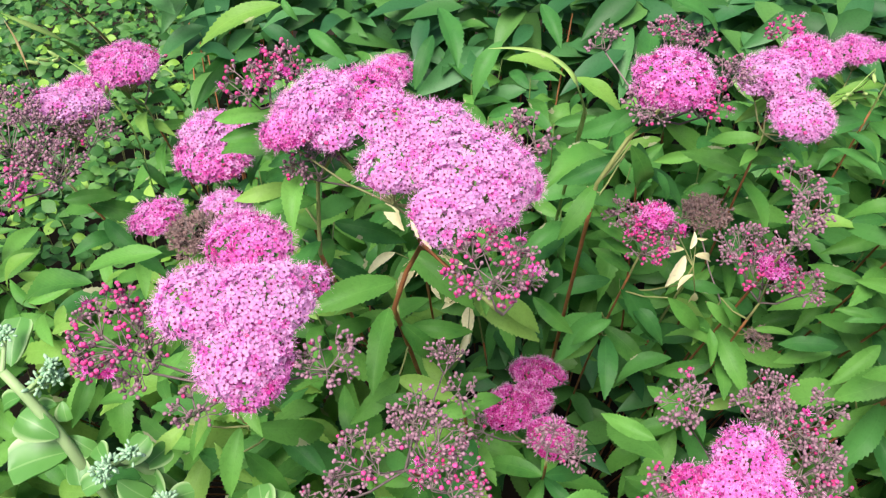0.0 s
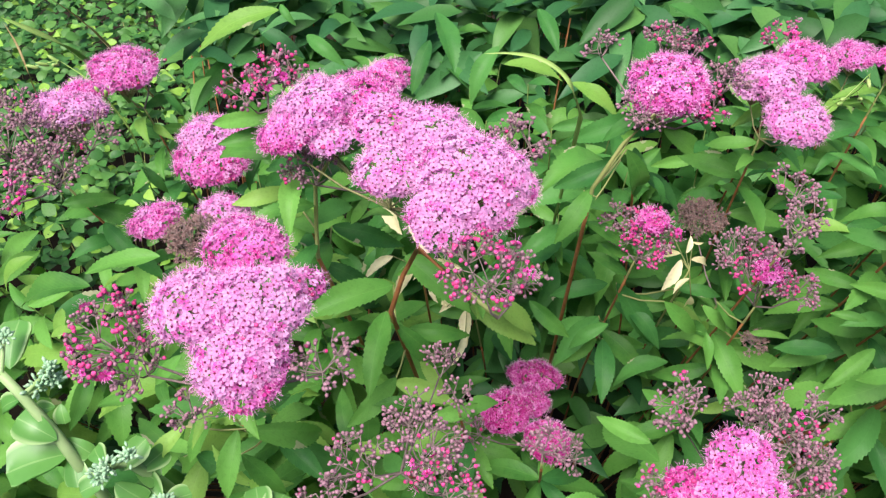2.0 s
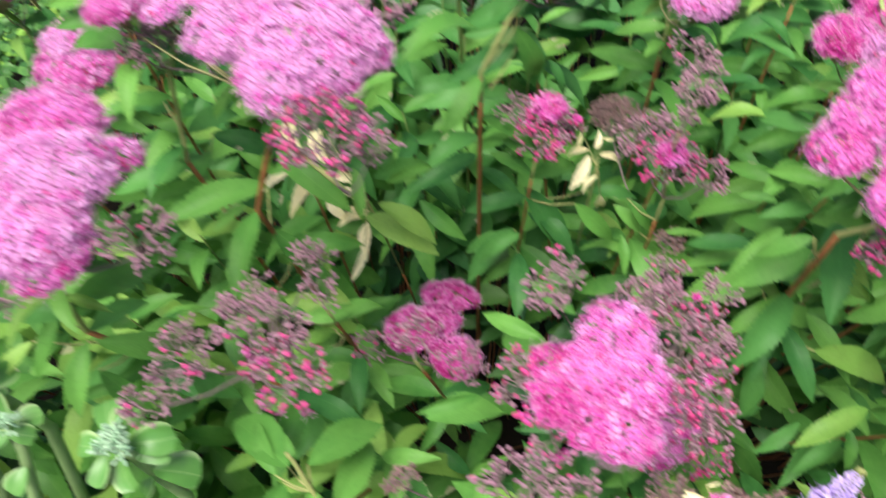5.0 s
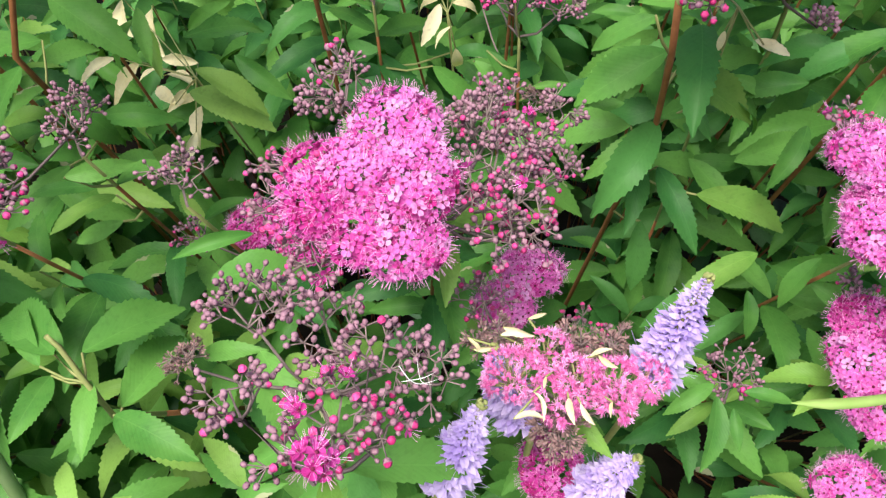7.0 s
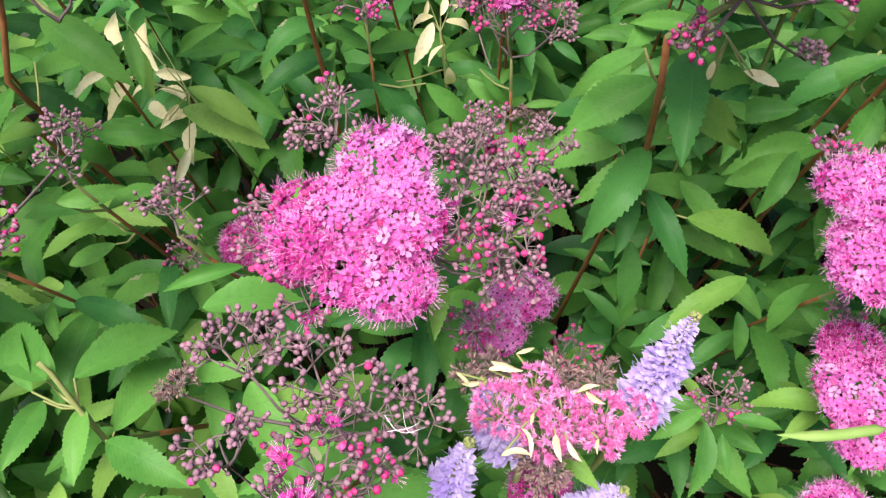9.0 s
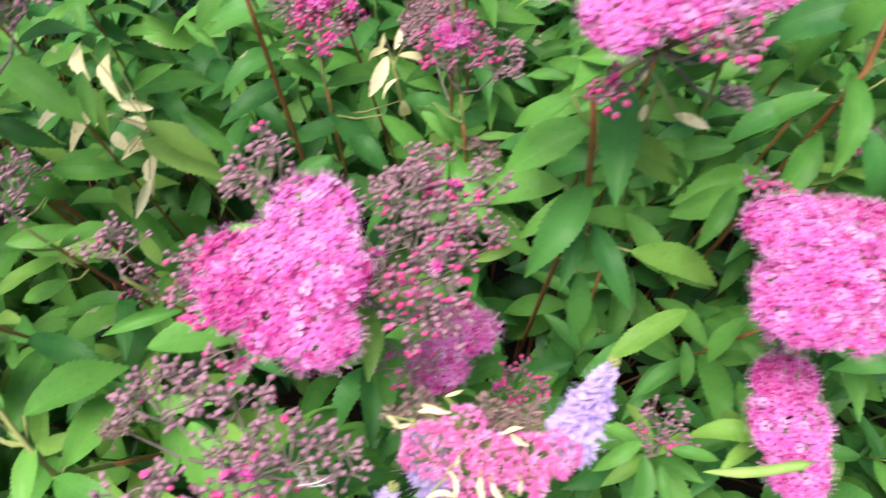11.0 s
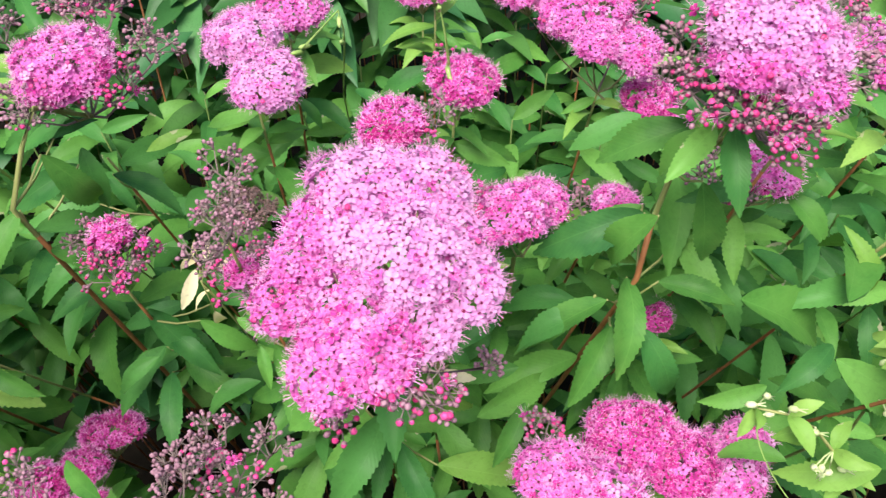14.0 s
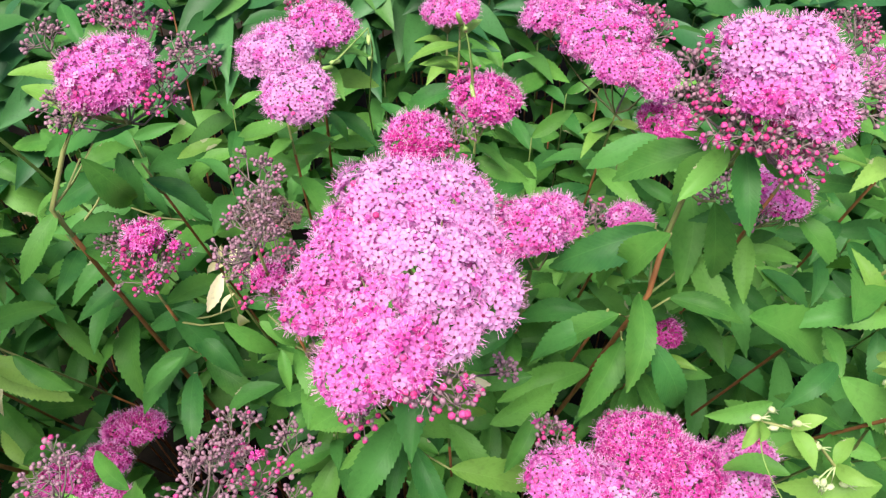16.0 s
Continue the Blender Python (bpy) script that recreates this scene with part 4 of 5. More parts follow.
shoot("spirea shoot with a pink flower head behind leaves",
      [(0.456, 0.501, 0.763, 0.0137, "O"), (0.437, 0.512, 0.763, 0.0124, "M")],
      [])
shoot("spirea shoot with a fluffy pink flower head",
      [(0.531, 0.478, 0.798, 0.0185, "O"), (0.511, 0.466, 0.798, 0.0131, "M"), (0.496, 0.475, 0.803, 0.0144, "M"), (0.548, 0.505, 0.803, 0.0119, "M")],
      [(0.519, 0.478, 0.763, 0.511, 0.445, 0.743, 0.30),
       (0.521, 0.462, 0.753, 0.555, 0.454, 0.733, 0.30),
       (0.547, 0.482, 0.773, 0.567, 0.458, 0.753, 0.36),
       (0.562, 0.482, 0.783, 0.529, 0.463, 0.783, 0.30),
       (0.566, 0.445, 0.793, 0.583, 0.436, 0.773, 0.30),
       (0.566, 0.411, 0.763, 0.553, 0.425, 0.793, 0.30),
       (0.566, 0.413, 0.763, 0.518, 0.404, 0.763, 0.30),
       (0.558, 0.505, 0.813, 0.583, 0.489, 0.803, 0.30),
       (0.582, 0.476, 0.833, 0.598, 0.467, 0.813, 0.30),
       (0.627, 0.465, 0.833, 0.607, 0.453, 0.813, 0.40),
       (0.638, 0.461, 0.853, 0.627, 0.426, 0.833, 0.30),
       (0.532, 0.377, 0.763, 0.504, 0.359, 0.753, 0.36)])
shoot("leafy spirea shoot with toothed green leaves",
      [],
      [(0.536, 0.377, 0.753, 0.579, 0.366, 0.723, 0.36),
       (0.515, 0.423, 0.753, 0.544, 0.407, 0.733, 0.36),
       (0.569, 0.409, 0.793, 0.586, 0.393, 0.773, 0.30)])
shoot("tall spirea shoot with a big pink flower head and crimson buds",
      [(0.468, 0.401, 0.925, 0.0166, "P"), (0.483, 0.401, 0.925, 0.0166, "P"), (0.491, 0.394, 0.918, 0.0147, "P"), (0.480, 0.393, 0.916, 0.0166, "P"), (0.468, 0.393, 0.915, 0.0160, "O"), (0.460, 0.397, 0.910, 0.0146, "R"), (0.454, 0.390, 0.903, 0.0134, "R"), (0.466, 0.384, 0.902, 0.0157, "R"), (0.480, 0.383, 0.896, 0.0157, "R"), (0.483, 0.376, 0.891, 0.0112, "R"), (0.490, 0.387, 0.904, 0.0130, "O"), (0.453, 0.418, 0.910, 0.0120, "M"), (0.447, 0.411, 0.902, 0.0100, "M"), (0.515, 0.409, 0.900, 0.0140, "M"), (0.524, 0.421, 0.905, 0.0120, "M"), (0.465, 0.419, 0.920, 0.0120, "R")],
      [(0.465, 0.405, 0.872, 0.440, 0.385, 0.862, 0.34),
       (0.470, 0.400, 0.875, 0.468, 0.370, 0.853, 0.34),
       (0.475, 0.402, 0.875, 0.500, 0.385, 0.858, 0.34),
       (0.465, 0.410, 0.868, 0.445, 0.412, 0.843, 0.34),
       (0.456, 0.450, 0.792, 0.398, 0.449, 0.772, 0.34),
       (0.455, 0.426, 0.809, 0.434, 0.440, 0.765, 0.36),
       (0.468, 0.414, 0.837, 0.475, 0.408, 0.790, 0.34),
       (0.491, 0.397, 0.778, 0.555, 0.409, 0.727, 0.32),
       (0.540, 0.389, 0.779, 0.564, 0.455, 0.769, 0.32),
       (0.468, 0.436, 0.853, 0.424, 0.441, 0.833, 0.34),
       (0.470, 0.436, 0.853, 0.455, 0.436, 0.863, 0.30),
       (0.482, 0.429, 0.863, 0.479, 0.442, 0.833, 0.30),
       (0.472, 0.524, 0.803, 0.431, 0.523, 0.783, 0.36),
       (0.487, 0.504, 0.783, 0.475, 0.440, 0.763, 0.34),
       (0.465, 0.480, 0.773, 0.430, 0.472, 0.733, 0.36),
       (0.450, 0.444, 0.753, 0.443, 0.399, 0.723, 0.34),
       (0.466, 0.439, 0.753, 0.501, 0.419, 0.753, 0.30),
       (0.483, 0.463, 0.763, 0.499, 0.426, 0.743, 0.34),
       (0.456, 0.425, 0.733, 0.477, 0.409, 0.690, 0.36),
       (0.446, 0.447, 0.713, 0.420, 0.414, 0.683, 0.36),
       (0.439, 0.438, 0.743, 0.394, 0.438, 0.713, 0.30)],
      [(0.467, 0.449, 0.818), (0.460, 0.447, 0.788), (0.453, 0.437, 0.758)], 0.08)
shoot("spirea shoot with pink and mauve flower clusters",
      [(0.455, 0.617, 0.833, 0.0292, "O"), (0.422, 0.642, 0.833, 0.0189, "O"), (0.486, 0.623, 0.833, 0.0185, "R"), (0.484, 0.591, 0.813, 0.0181, "O"), (0.456, 0.581, 0.823, 0.0140, "O"), (0.499, 0.595, 0.773, 0.0190, "D")],
      [])
shoot("spirea shoot with a small far pink flower head",
      [(0.365, 0.694, 0.813, 0.0148, "O")],
      [])
shoot("spirea shoot with far mauve-pink buds",
      [(0.617, 0.613, 0.833, 0.0221, "R"), (0.609, 0.549, 0.833, 0.0121, "O")],
      [])
shoot("spirea shoot with a dense pink flower head and mauve buds",
      [(0.576, 0.334, 0.858, 0.0130, "O"), (0.562, 0.310, 0.858, 0.0148, "O"), (0.564, 0.289, 0.853, 0.0142, "O"), (0.561, 0.269, 0.838, 0.0120, "O"), (0.556, 0.262, 0.823, 0.0081, "D"), (0.545, 0.367, 0.858, 0.0139, "M"), (0.531, 0.326, 0.848, 0.0102, "M"), (0.548, 0.331, 0.858, 0.0128, "M"), (0.538, 0.286, 0.853, 0.0133, "R"), (0.548, 0.298, 0.858, 0.0113, "M"), (0.583, 0.342, 0.863, 0.0124, "M"), (0.531, 0.277, 0.823, 0.0096, "M")],
      [])
shoot("spirea shoot with pink and mauve clusters",
      [(0.594, 0.490, 0.843, 0.0129, "D"), (0.608, 0.484, 0.843, 0.0122, "M")],
      [])
shoot("spirea shoot with mauve-pink clusters",
      [(0.524, 0.435, 0.873, 0.0154, "M"), (0.513, 0.446, 0.873, 0.0124, "O")],
      [])
shoot("leafy spirea shoot with toothed green leaves",
      [],
      [(0.157, 0.557, 0.763, 0.199, 0.543, 0.743, 0.30),
       (0.186, 0.649, 0.733, 0.152, 0.641, 0.723, 0.30),
       (0.127, 0.595, 0.713, 0.073, 0.582, 0.703, 0.30),
       (0.091, 0.454, 0.713, 0.123, 0.441, 0.693, 0.30),
       (0.164, 0.552, 0.633, 0.199, 0.531, 0.613, 0.30),
       (0.431, 0.469, 0.713, 0.385, 0.478, 0.703, 0.30),
       (0.518, 0.396, 0.713, 0.483, 0.395, 0.703, 0.30),
       (0.520, 0.444, 0.733, 0.549, 0.422, 0.713, 0.30),
       (0.523, 0.459, 0.753, 0.553, 0.444, 0.733, 0.30),
       (0.433, 0.462, 0.673, 0.375, 0.447, 0.663, 0.30),
       (0.390, 0.397, 0.713, 0.372, 0.371, 0.693, 0.30),
       (0.343, 0.423, 0.673, 0.373, 0.388, 0.653, 0.30)])
# -- end of measured shoots --
# ---- small plants among the shrub ----
SEDUM_LEAF = leaf_meshes(LEAF_SEDUM, 12, 4, True)


def sedum(label, line, leaves, tufts):
    r = random.Random(len(label) + len(leaves))
    root = Vector((line[0][0] + 0.01, line[0][1], 0))
    owner = thing("stonecrop", root, label, "succulent", "stonecrops")
    st = Build()
    st.tube([root] + line, 0.0045, 0.0028, SEDUM_STEM, 8)
    for x, y, z in tufts:
        st.tube([min(line, key=lambda p: (Vector(p) - Vector((x, y, z))).length), (x, y, z)], 0.0018, 0.0012, SEDUM_STEM, 5)
    child("stem", shifted(st, root).mesh("stem"), owner)
    for l in leaves:
        KEEP.append((*Vector(l[:3]).lerp(Vector(l[3:6]), 0.55), 0.017))
        child("leaf", r.choice(SEDUM_LEAF), owner, leaf_pose(l[:3], l[3:6], r.uniform(0.42, 0.52), r.uniform(-0.3, 0.3)))
    for x, y, z in tufts:
        tb = Build()
        for k in range(42):
            d = Vector((r.gauss(0, 1), r.gauss(0, 1), r.gauss(0.5, 0.8))) * 0.0027
            tb.put(ball(SEDUM_BUD, r.uniform(0.0008, 0.0013), 2.2), Matrix.Translation(Vector((x, y, z)) + d) @ (d + Vector((0, -0.001, 0.001))).to_track_quat("Z", "Y").to_matrix().to_4x4())
        tagged(child("bud_cluster", shifted(tb, root).mesh("bud_cluster"), owner), kind="stuff")


def veronica(label, line):
    r = random.Random(int(line[0][0] * 9999))
    a, b, c = (Vector(p) for p in line)
    KEEP.extend((*p, 0.012) for p in (a, b, c))
    root = Vector((a.x - (c.x - a.x) * 0.6, a.y + 0.32, 0))
    owner = thing("veronica", root, label, "flower spike", "veronica spikes")
    st = Build()
    st.tube([root, a - (b - a) * 0.5, a, b, c], 0.0018, 0.0008, STEM_GREEN, 6)
    child("stem", shifted(st, root).mesh("stem"), owner)
    fl = Build()
    n = 270
    for i in range(n):
        u = i / n
        p = a.lerp(b, u * 2) if u < 0.5 else b.lerp(c, u * 2 - 1)
        ax = (c - a).normalized()
        s = ax.orthogonal().normalized()
        s.rotate(Matrix.Rotation(i * 2.399963, 3, ax))
        w = (0.0088 * (1 - u ** 2.0) + 0.0014) * r.uniform(0.8, 1.2)
        d = (s + ax * 0.25).normalized()
        for k in range(3):
            q = d.cross(ax).normalized() * (k - 1) * 0.0012
            tip = p + d * w * r.uniform(0.75, 1.15) + q
            m = leaf_pose(p + d * w * 0.45, tip, 0.5, r.uniform(-1, 1))
            fl.put([LITTLE], m)
        if u < 0.85:
            e = p + (d + Vector((r.uniform(-1, 1), r.uniform(-1, 1), r.uniform(-1, 1))) * 0.3) * w * 1.12
            fl.tube([p + d * w * 0.6, e], 0.00008, 0.00010, VIOLET, 3)
    for k in range(30):
        u = 1 + k * 0.002
        d = Vector((r.gauss(0, 1), r.gauss(0, 1), r.gauss(0, 1))).normalized()
        fl.put(ball(STEM_GREEN, 0.0008), Matrix.Translation(c + d * 0.0016))
    tagged(child("bloom", shifted(fl, root).mesh("bloom"), owner), kind="stuff")


LITTLE = leaf_shape(4, 0.1, 0.3, 0.0, 3, VIOLET)


def withered(label, joint, leaves):
    r = random.Random(int(leaves[0][0] * 9999) + 3)
    x, y, z = joint[0]
    root = Vector((x + 0.02, y + 0.40, 0))
    owner = thing("withered_shoot", root, label, "shrub shoot", "withered shoots")
    st = Build()
    line = bend(root, (x, y, z + 0.02), 8, 0.01, r)
    st.tube(line[:7], 0.0013, 0.0010, STEM_BROWN, 6)
    st.tube(line[6:], 0.0010, 0.0008, STEM_GREEN, 6)
    for l in leaves:
        st.tube([line[-1], l[:3]], 0.0005, 0.0004, STEM_GREEN, 4)
    child("stem", shifted(st, root).mesh("stem"), owner)
    for l in leaves:
        KEEP.append((*Vector(l[:3]).lerp(Vector(l[3:6]), 0.55), 0.012))
        child("leaf", r.choice(FINE["pale"]), owner, leaf_pose(l[:3], l[3:6], r.uniform(0.24, 0.34) * (0.85 if "petals" in label else 1.0), r.uniform(-0.7, 0.7)), "cream-yellow withered leaf")


def campion(label, line, pods):
    r = random.Random(int(line[0][0] * 9999))
    root = Vector((line[0][0] + 0.02, line[0][1] + 0.35, 0))
    owner = thing("campion", root, label, "wild flower", "campion stems")
    st = Build()
    st.tube([root] + line, 0.0011, 0.0006, STEM_GREEN, 5)
    for p in pods:
        q = Vector(min(line, key=lambda w: (Vector(w) - Vector(p)).length))
        st.tube([q, (q + Vector(p)) / 2 + Vector((0, 0, 0.002)), p], 0.0005, 0.0004, POD, 4)
    child("stem", shifted(st, root).mesh("stem"), owner)
    KEEP.extend((*p, 0.006) for p in pods)
    for p in pods:
        pb = Build()
        d = Vector((r.uniform(-1, 1), r.uniform(-1, 0.3), r.uniform(-0.8, 0.6))).normalized()
        m = Matrix.Translation(p) @ d.to_track_quat("Z", "Y").to_matrix().to_4x4()
        pb.put(ball(POD, 0.0018, 1.6), m)
        for k in range(4):
            e = m @ Vector((0.0012 * math.cos(k * 1.6), 0.0012 * math.sin(k * 1.6), 0.006))
            pb.tube([m @ Vector((0, 0, 0.002)), e], 0.0005, 0.0002, POD, 3)
        child("pod", shifted(pb, root).mesh("pod"), owner)
    for p in line[1:]:
        for k in range(2):
            t = Vector(p) + Vector((r.uniform(-1, 1), r.uniform(-1, 1), r.uniform(-0.4, 0.5))).normalized() * r.uniform(0.012, 0.02)
            child("leaf", r.choice(FINE["young"]), owner, leaf_pose(p, t, 0.42, r.uniform(-0.5, 0.5)))


def blade(label, line, half, seeds=()):
    kind = "straw" in label
    mat = STRAW if kind else (FLUFF if "fluff" in label else GRASS)
    pts = [Vector(p) for p in line]
    owner = thing("seed_fluff" if "fluff" in label else "grass_blade", pts[0], label, "seed fluff" if "fluff" in label else "grass", "grass")
    smooth = []
    for i in range(len(pts) - 1):
        a, b = pts[max(i - 1, 0)], pts[min(i + 2, len(pts) - 1)]
        for k in range(4):
            u = k / 4
            p, q = pts[i], pts[i + 1]
            smooth.append(0.5 * (2 * p + (q - a) * u + (2 * a - 5 * p + 4 * q - b) * u * u + (3 * p - a - 3 * q + b) * u ** 3))
    smooth.append(pts[-1])
    if "fluff" not in label and "tendril" not in label:
        smooth = [Vector((pts[0].x, pts[0].y + 0.7 * pts[0].z, 0.0))] + smooth
    g = Build()
    v, f = [], []
    n = len(smooth)
    for i, p in enumerate(smooth):
        d = (smooth[min(i + 1, n - 1)] - smooth[max(i - 1, 0)]).normalized()
        s = d.cross(Vector((0, -0.5, 1))).normalized()
        w = half * min(1.0, 3.0 * (1 - i / (n - 1)) + 0.08) * (0.35 if i == 0 else 1.0)
        up = s.cross(d)
        v += [tuple(p - s * w + up * w * 0.4), tuple(p), tuple(p + s * w + up * w * 0.4), tuple(p - up * w * 0.25)]
    for i in range(n - 1):
        a, b = i * 4, i * 4 + 4
        f += [(a, a + 1, b + 1, b), (a + 1, a + 2, b + 2, b + 1), (a + 2, a + 3, b + 3, b + 2), (a + 3, a, b, b + 3)]
    g.add(v, f, mat)
    child("blade", shifted(g, pts[0]).mesh("blade"), owner)
    for p in seeds:
        sb = Build()
        q = Vector(min(line, key=lambda w: (Vector(w) - Vector(p)).length))
        d = (Vector(p) - q)
        d = d.normalized() if d.length > 1e-4 else Vector((0, 0, 1))
        m = Matrix.Translation(p) @ (d + Vector((0, 0, 0.6))).to_track_quat("Z", "Y").to_matrix().to_4x4()
        sb.put(ball(GRASS, 0.0016, 3.6), m)
        sb.tube([q, p], 0.0004, 0.0003, GRASS, 3)
        child("seed", shifted(sb, pts[0]).mesh("seed"), owner)


GRASS = plain("grass", (0.20, 0.34, 0.07), (0.36, 0.48, 0.16), 0.5, 60)
STRAW = plain("straw", (0.42, 0.30, 0.13), (0.58, 0.45, 0.24), 0.6, 60)
# -- measured small plants --
sedum("pale green stonecrop with round fleshy leaves", [(-0.187, 0.323, 0.593), (-0.167, 0.288, 0.673), (-0.182, 0.294, 0.703), (-0.199, 0.299, 0.728), (-0.209, 0.301, 0.743)],
      [(-0.179, 0.290, 0.703, -0.204, 0.294, 0.713), (-0.176, 0.292, 0.688, -0.209, 0.275, 0.683), (-0.186, 0.306, 0.713, -0.199, 0.302, 0.708), (-0.184, 0.309, 0.713, -0.180, 0.302, 0.703), (-0.213, 0.313, 0.733, -0.217, 0.340, 0.748), (-0.177, 0.295, 0.683, -0.168, 0.279, 0.673), (-0.202, 0.301, 0.723, -0.216, 0.299, 0.713), (-0.180, 0.299, 0.693, -0.165, 0.297, 0.683)],
      [(-0.187, 0.313, 0.738), (-0.193, 0.307, 0.728), (-0.211, 0.316, 0.758), (-0.186, 0.313, 0.728)])
sedum("pale green stonecrop with grey-green buds", [(-0.125, 0.319, 0.613), (-0.124, 0.298, 0.663), (-0.135, 0.288, 0.693), (-0.141, 0.276, 0.703)],
      [(-0.139, 0.282, 0.693, -0.128, 0.300, 0.703), (-0.144, 0.280, 0.688, -0.160, 0.270, 0.683), (-0.143, 0.280, 0.683, -0.126, 0.280, 0.668), (-0.132, 0.290, 0.683, -0.122, 0.309, 0.683), (-0.137, 0.293, 0.683, -0.122, 0.291, 0.673), (-0.143, 0.277, 0.703, -0.155, 0.288, 0.703)],
      [(-0.137, 0.269, 0.713), (-0.128, 0.280, 0.713), (-0.144, 0.270, 0.703)])
veronica("violet-blue veronica flower spike", [(0.297, 0.245, 0.698), (0.303, 0.246, 0.723), (0.310, 0.248, 0.748)])
veronica("violet-blue veronica flower spike", [(0.220, 0.203, 0.683), (0.227, 0.206, 0.703), (0.234, 0.210, 0.723)])
veronica("violet-blue flower spike behind pink blooms", [(0.250, 0.241, 0.673), (0.242, 0.244, 0.693), (0.238, 0.244, 0.713)])
veronica("violet-blue veronica flower spike", [(0.277, 0.233, 0.633), (0.286, 0.231, 0.653), (0.294, 0.226, 0.673)])
withered("cluster of withered cream-yellow leaves on a shoot", [(0.044, 0.512, 0.643)],
      [(-0.025, 0.552, 0.653, -0.044, 0.527, 0.648), (-0.007, 0.548, 0.653, -0.017, 0.512, 0.643), (-0.041, 0.622, 0.663, -0.027, 0.580, 0.658), (-0.014, 0.609, 0.663, -0.000, 0.559, 0.653), (0.034, 0.548, 0.653, 0.005, 0.551, 0.653), (0.009, 0.540, 0.653, -0.005, 0.532, 0.648), (0.037, 0.522, 0.651, 0.012, 0.538, 0.653), (0.045, 0.518, 0.648, 0.026, 0.511, 0.643), (0.028, 0.508, 0.645, 0.009, 0.528, 0.648), (0.031, 0.522, 0.648, 0.024, 0.503, 0.643), (0.044, 0.510, 0.643, 0.046, 0.480, 0.633), (0.046, 0.487, 0.638, 0.041, 0.465, 0.623)])
withered("cluster of withered cream-yellow leaves on a shoot", [(0.207, 0.509, 0.693)],
      [(0.202, 0.528, 0.713, 0.186, 0.532, 0.703), (0.202, 0.521, 0.713, 0.191, 0.505, 0.693), (0.206, 0.529, 0.713, 0.209, 0.539, 0.723), (0.209, 0.522, 0.713, 0.227, 0.534, 0.703), (0.210, 0.512, 0.703, 0.198, 0.505, 0.693), (0.212, 0.503, 0.693, 0.215, 0.512, 0.673), (0.212, 0.544, 0.713, 0.221, 0.544, 0.713), (0.197, 0.550, 0.713, 0.194, 0.543, 0.703)])
withered("few bleached leaf scraps on a shoot", [(0.338, 0.380, 0.763)],
      [(0.334, 0.396, 0.783, 0.334, 0.394, 0.773), (0.334, 0.378, 0.773, 0.333, 0.377, 0.763), (0.345, 0.370, 0.773, 0.362, 0.368, 0.768), (0.348, 0.366, 0.773, 0.355, 0.369, 0.773)])
campion("wiry pale green stem with small cream seed pods", [(0.590, 0.380, 0.613), (0.536, 0.338, 0.713), (0.524, 0.339, 0.733), (0.510, 0.338, 0.753), (0.496, 0.339, 0.763), (0.481, 0.340, 0.768)],
      [(0.477, 0.338, 0.773), (0.483, 0.338, 0.778), (0.494, 0.334, 0.773), (0.506, 0.332, 0.758), (0.515, 0.330, 0.733), (0.527, 0.332, 0.728), (0.520, 0.331, 0.728), (0.512, 0.331, 0.733), (0.488, 0.340, 0.763)])
campion("wiry pale green stem with small cream seed pods", [(0.654, 0.325, 0.633), (0.586, 0.300, 0.713), (0.571, 0.299, 0.728), (0.559, 0.304, 0.733)],
      [(0.573, 0.282, 0.723), (0.595, 0.302, 0.743), (0.599, 0.299, 0.733), (0.601, 0.292, 0.733)])
campion("wiry pale green stem with small cream seed pods", [(0.573, 0.393, 0.673), (0.557, 0.368, 0.733), (0.560, 0.370, 0.758), (0.562, 0.373, 0.763)],
      [(0.558, 0.366, 0.770), (0.572, 0.365, 0.773), (0.551, 0.364, 0.763), (0.552, 0.350, 0.743)])
blade("thin arching green grass blade", [(0.108, 0.490, 0.843), (0.099, 0.467, 0.875), (0.091, 0.468, 0.885), (0.077, 0.471, 0.891), (0.060, 0.474, 0.891), (0.044, 0.478, 0.887)],
      0.0016)
blade("broad green blade of grass", [(-0.455, 0.917, 0.563), (-0.423, 0.798, 0.673), (-0.437, 0.759, 0.713), (-0.460, 0.746, 0.733)],
      0.004)
blade("dry straw-coloured grass stalk", [(-0.493, 1.074, 0.463), (-0.462, 0.933, 0.613), (-0.464, 0.882, 0.673), (-0.468, 0.843, 0.713)],
      0.0022)
blade("dry straw-coloured grass stalk", [(-0.575, 0.935, 0.513), (-0.559, 0.905, 0.573), (-0.561, 0.902, 0.613), (-0.569, 0.900, 0.643)],
      0.0016)
blade("thin grass stem with a nodding seed head", [(-0.217, 0.527, 0.713), (-0.211, 0.508, 0.773), (-0.227, 0.510, 0.803), (-0.247, 0.521, 0.813), (-0.271, 0.532, 0.818)],
      0.0007,
      [(-0.274, 0.531, 0.819), (-0.279, 0.524, 0.818), (-0.286, 0.522, 0.816), (-0.271, 0.527, 0.817), (-0.222, 0.502, 0.813), (-0.229, 0.504, 0.813)])
blade("thin grass stem with green seed heads", [(0.370, 0.600, 0.753), (0.366, 0.548, 0.813), (0.362, 0.541, 0.853), (0.359, 0.545, 0.868)],
      0.0006,
      [(0.363, 0.532, 0.833), (0.359, 0.533, 0.870), (0.356, 0.541, 0.873), (0.364, 0.531, 0.828)])
blade("thin grass stem with green seed heads", [(0.296, 0.652, 0.753), (0.302, 0.616, 0.803), (0.305, 0.587, 0.833), (0.304, 0.575, 0.853)],
      0.0006,
      [(0.304, 0.575, 0.833), (0.304, 0.571, 0.848), (0.285, 0.553, 0.843), (0.281, 0.546, 0.843)])
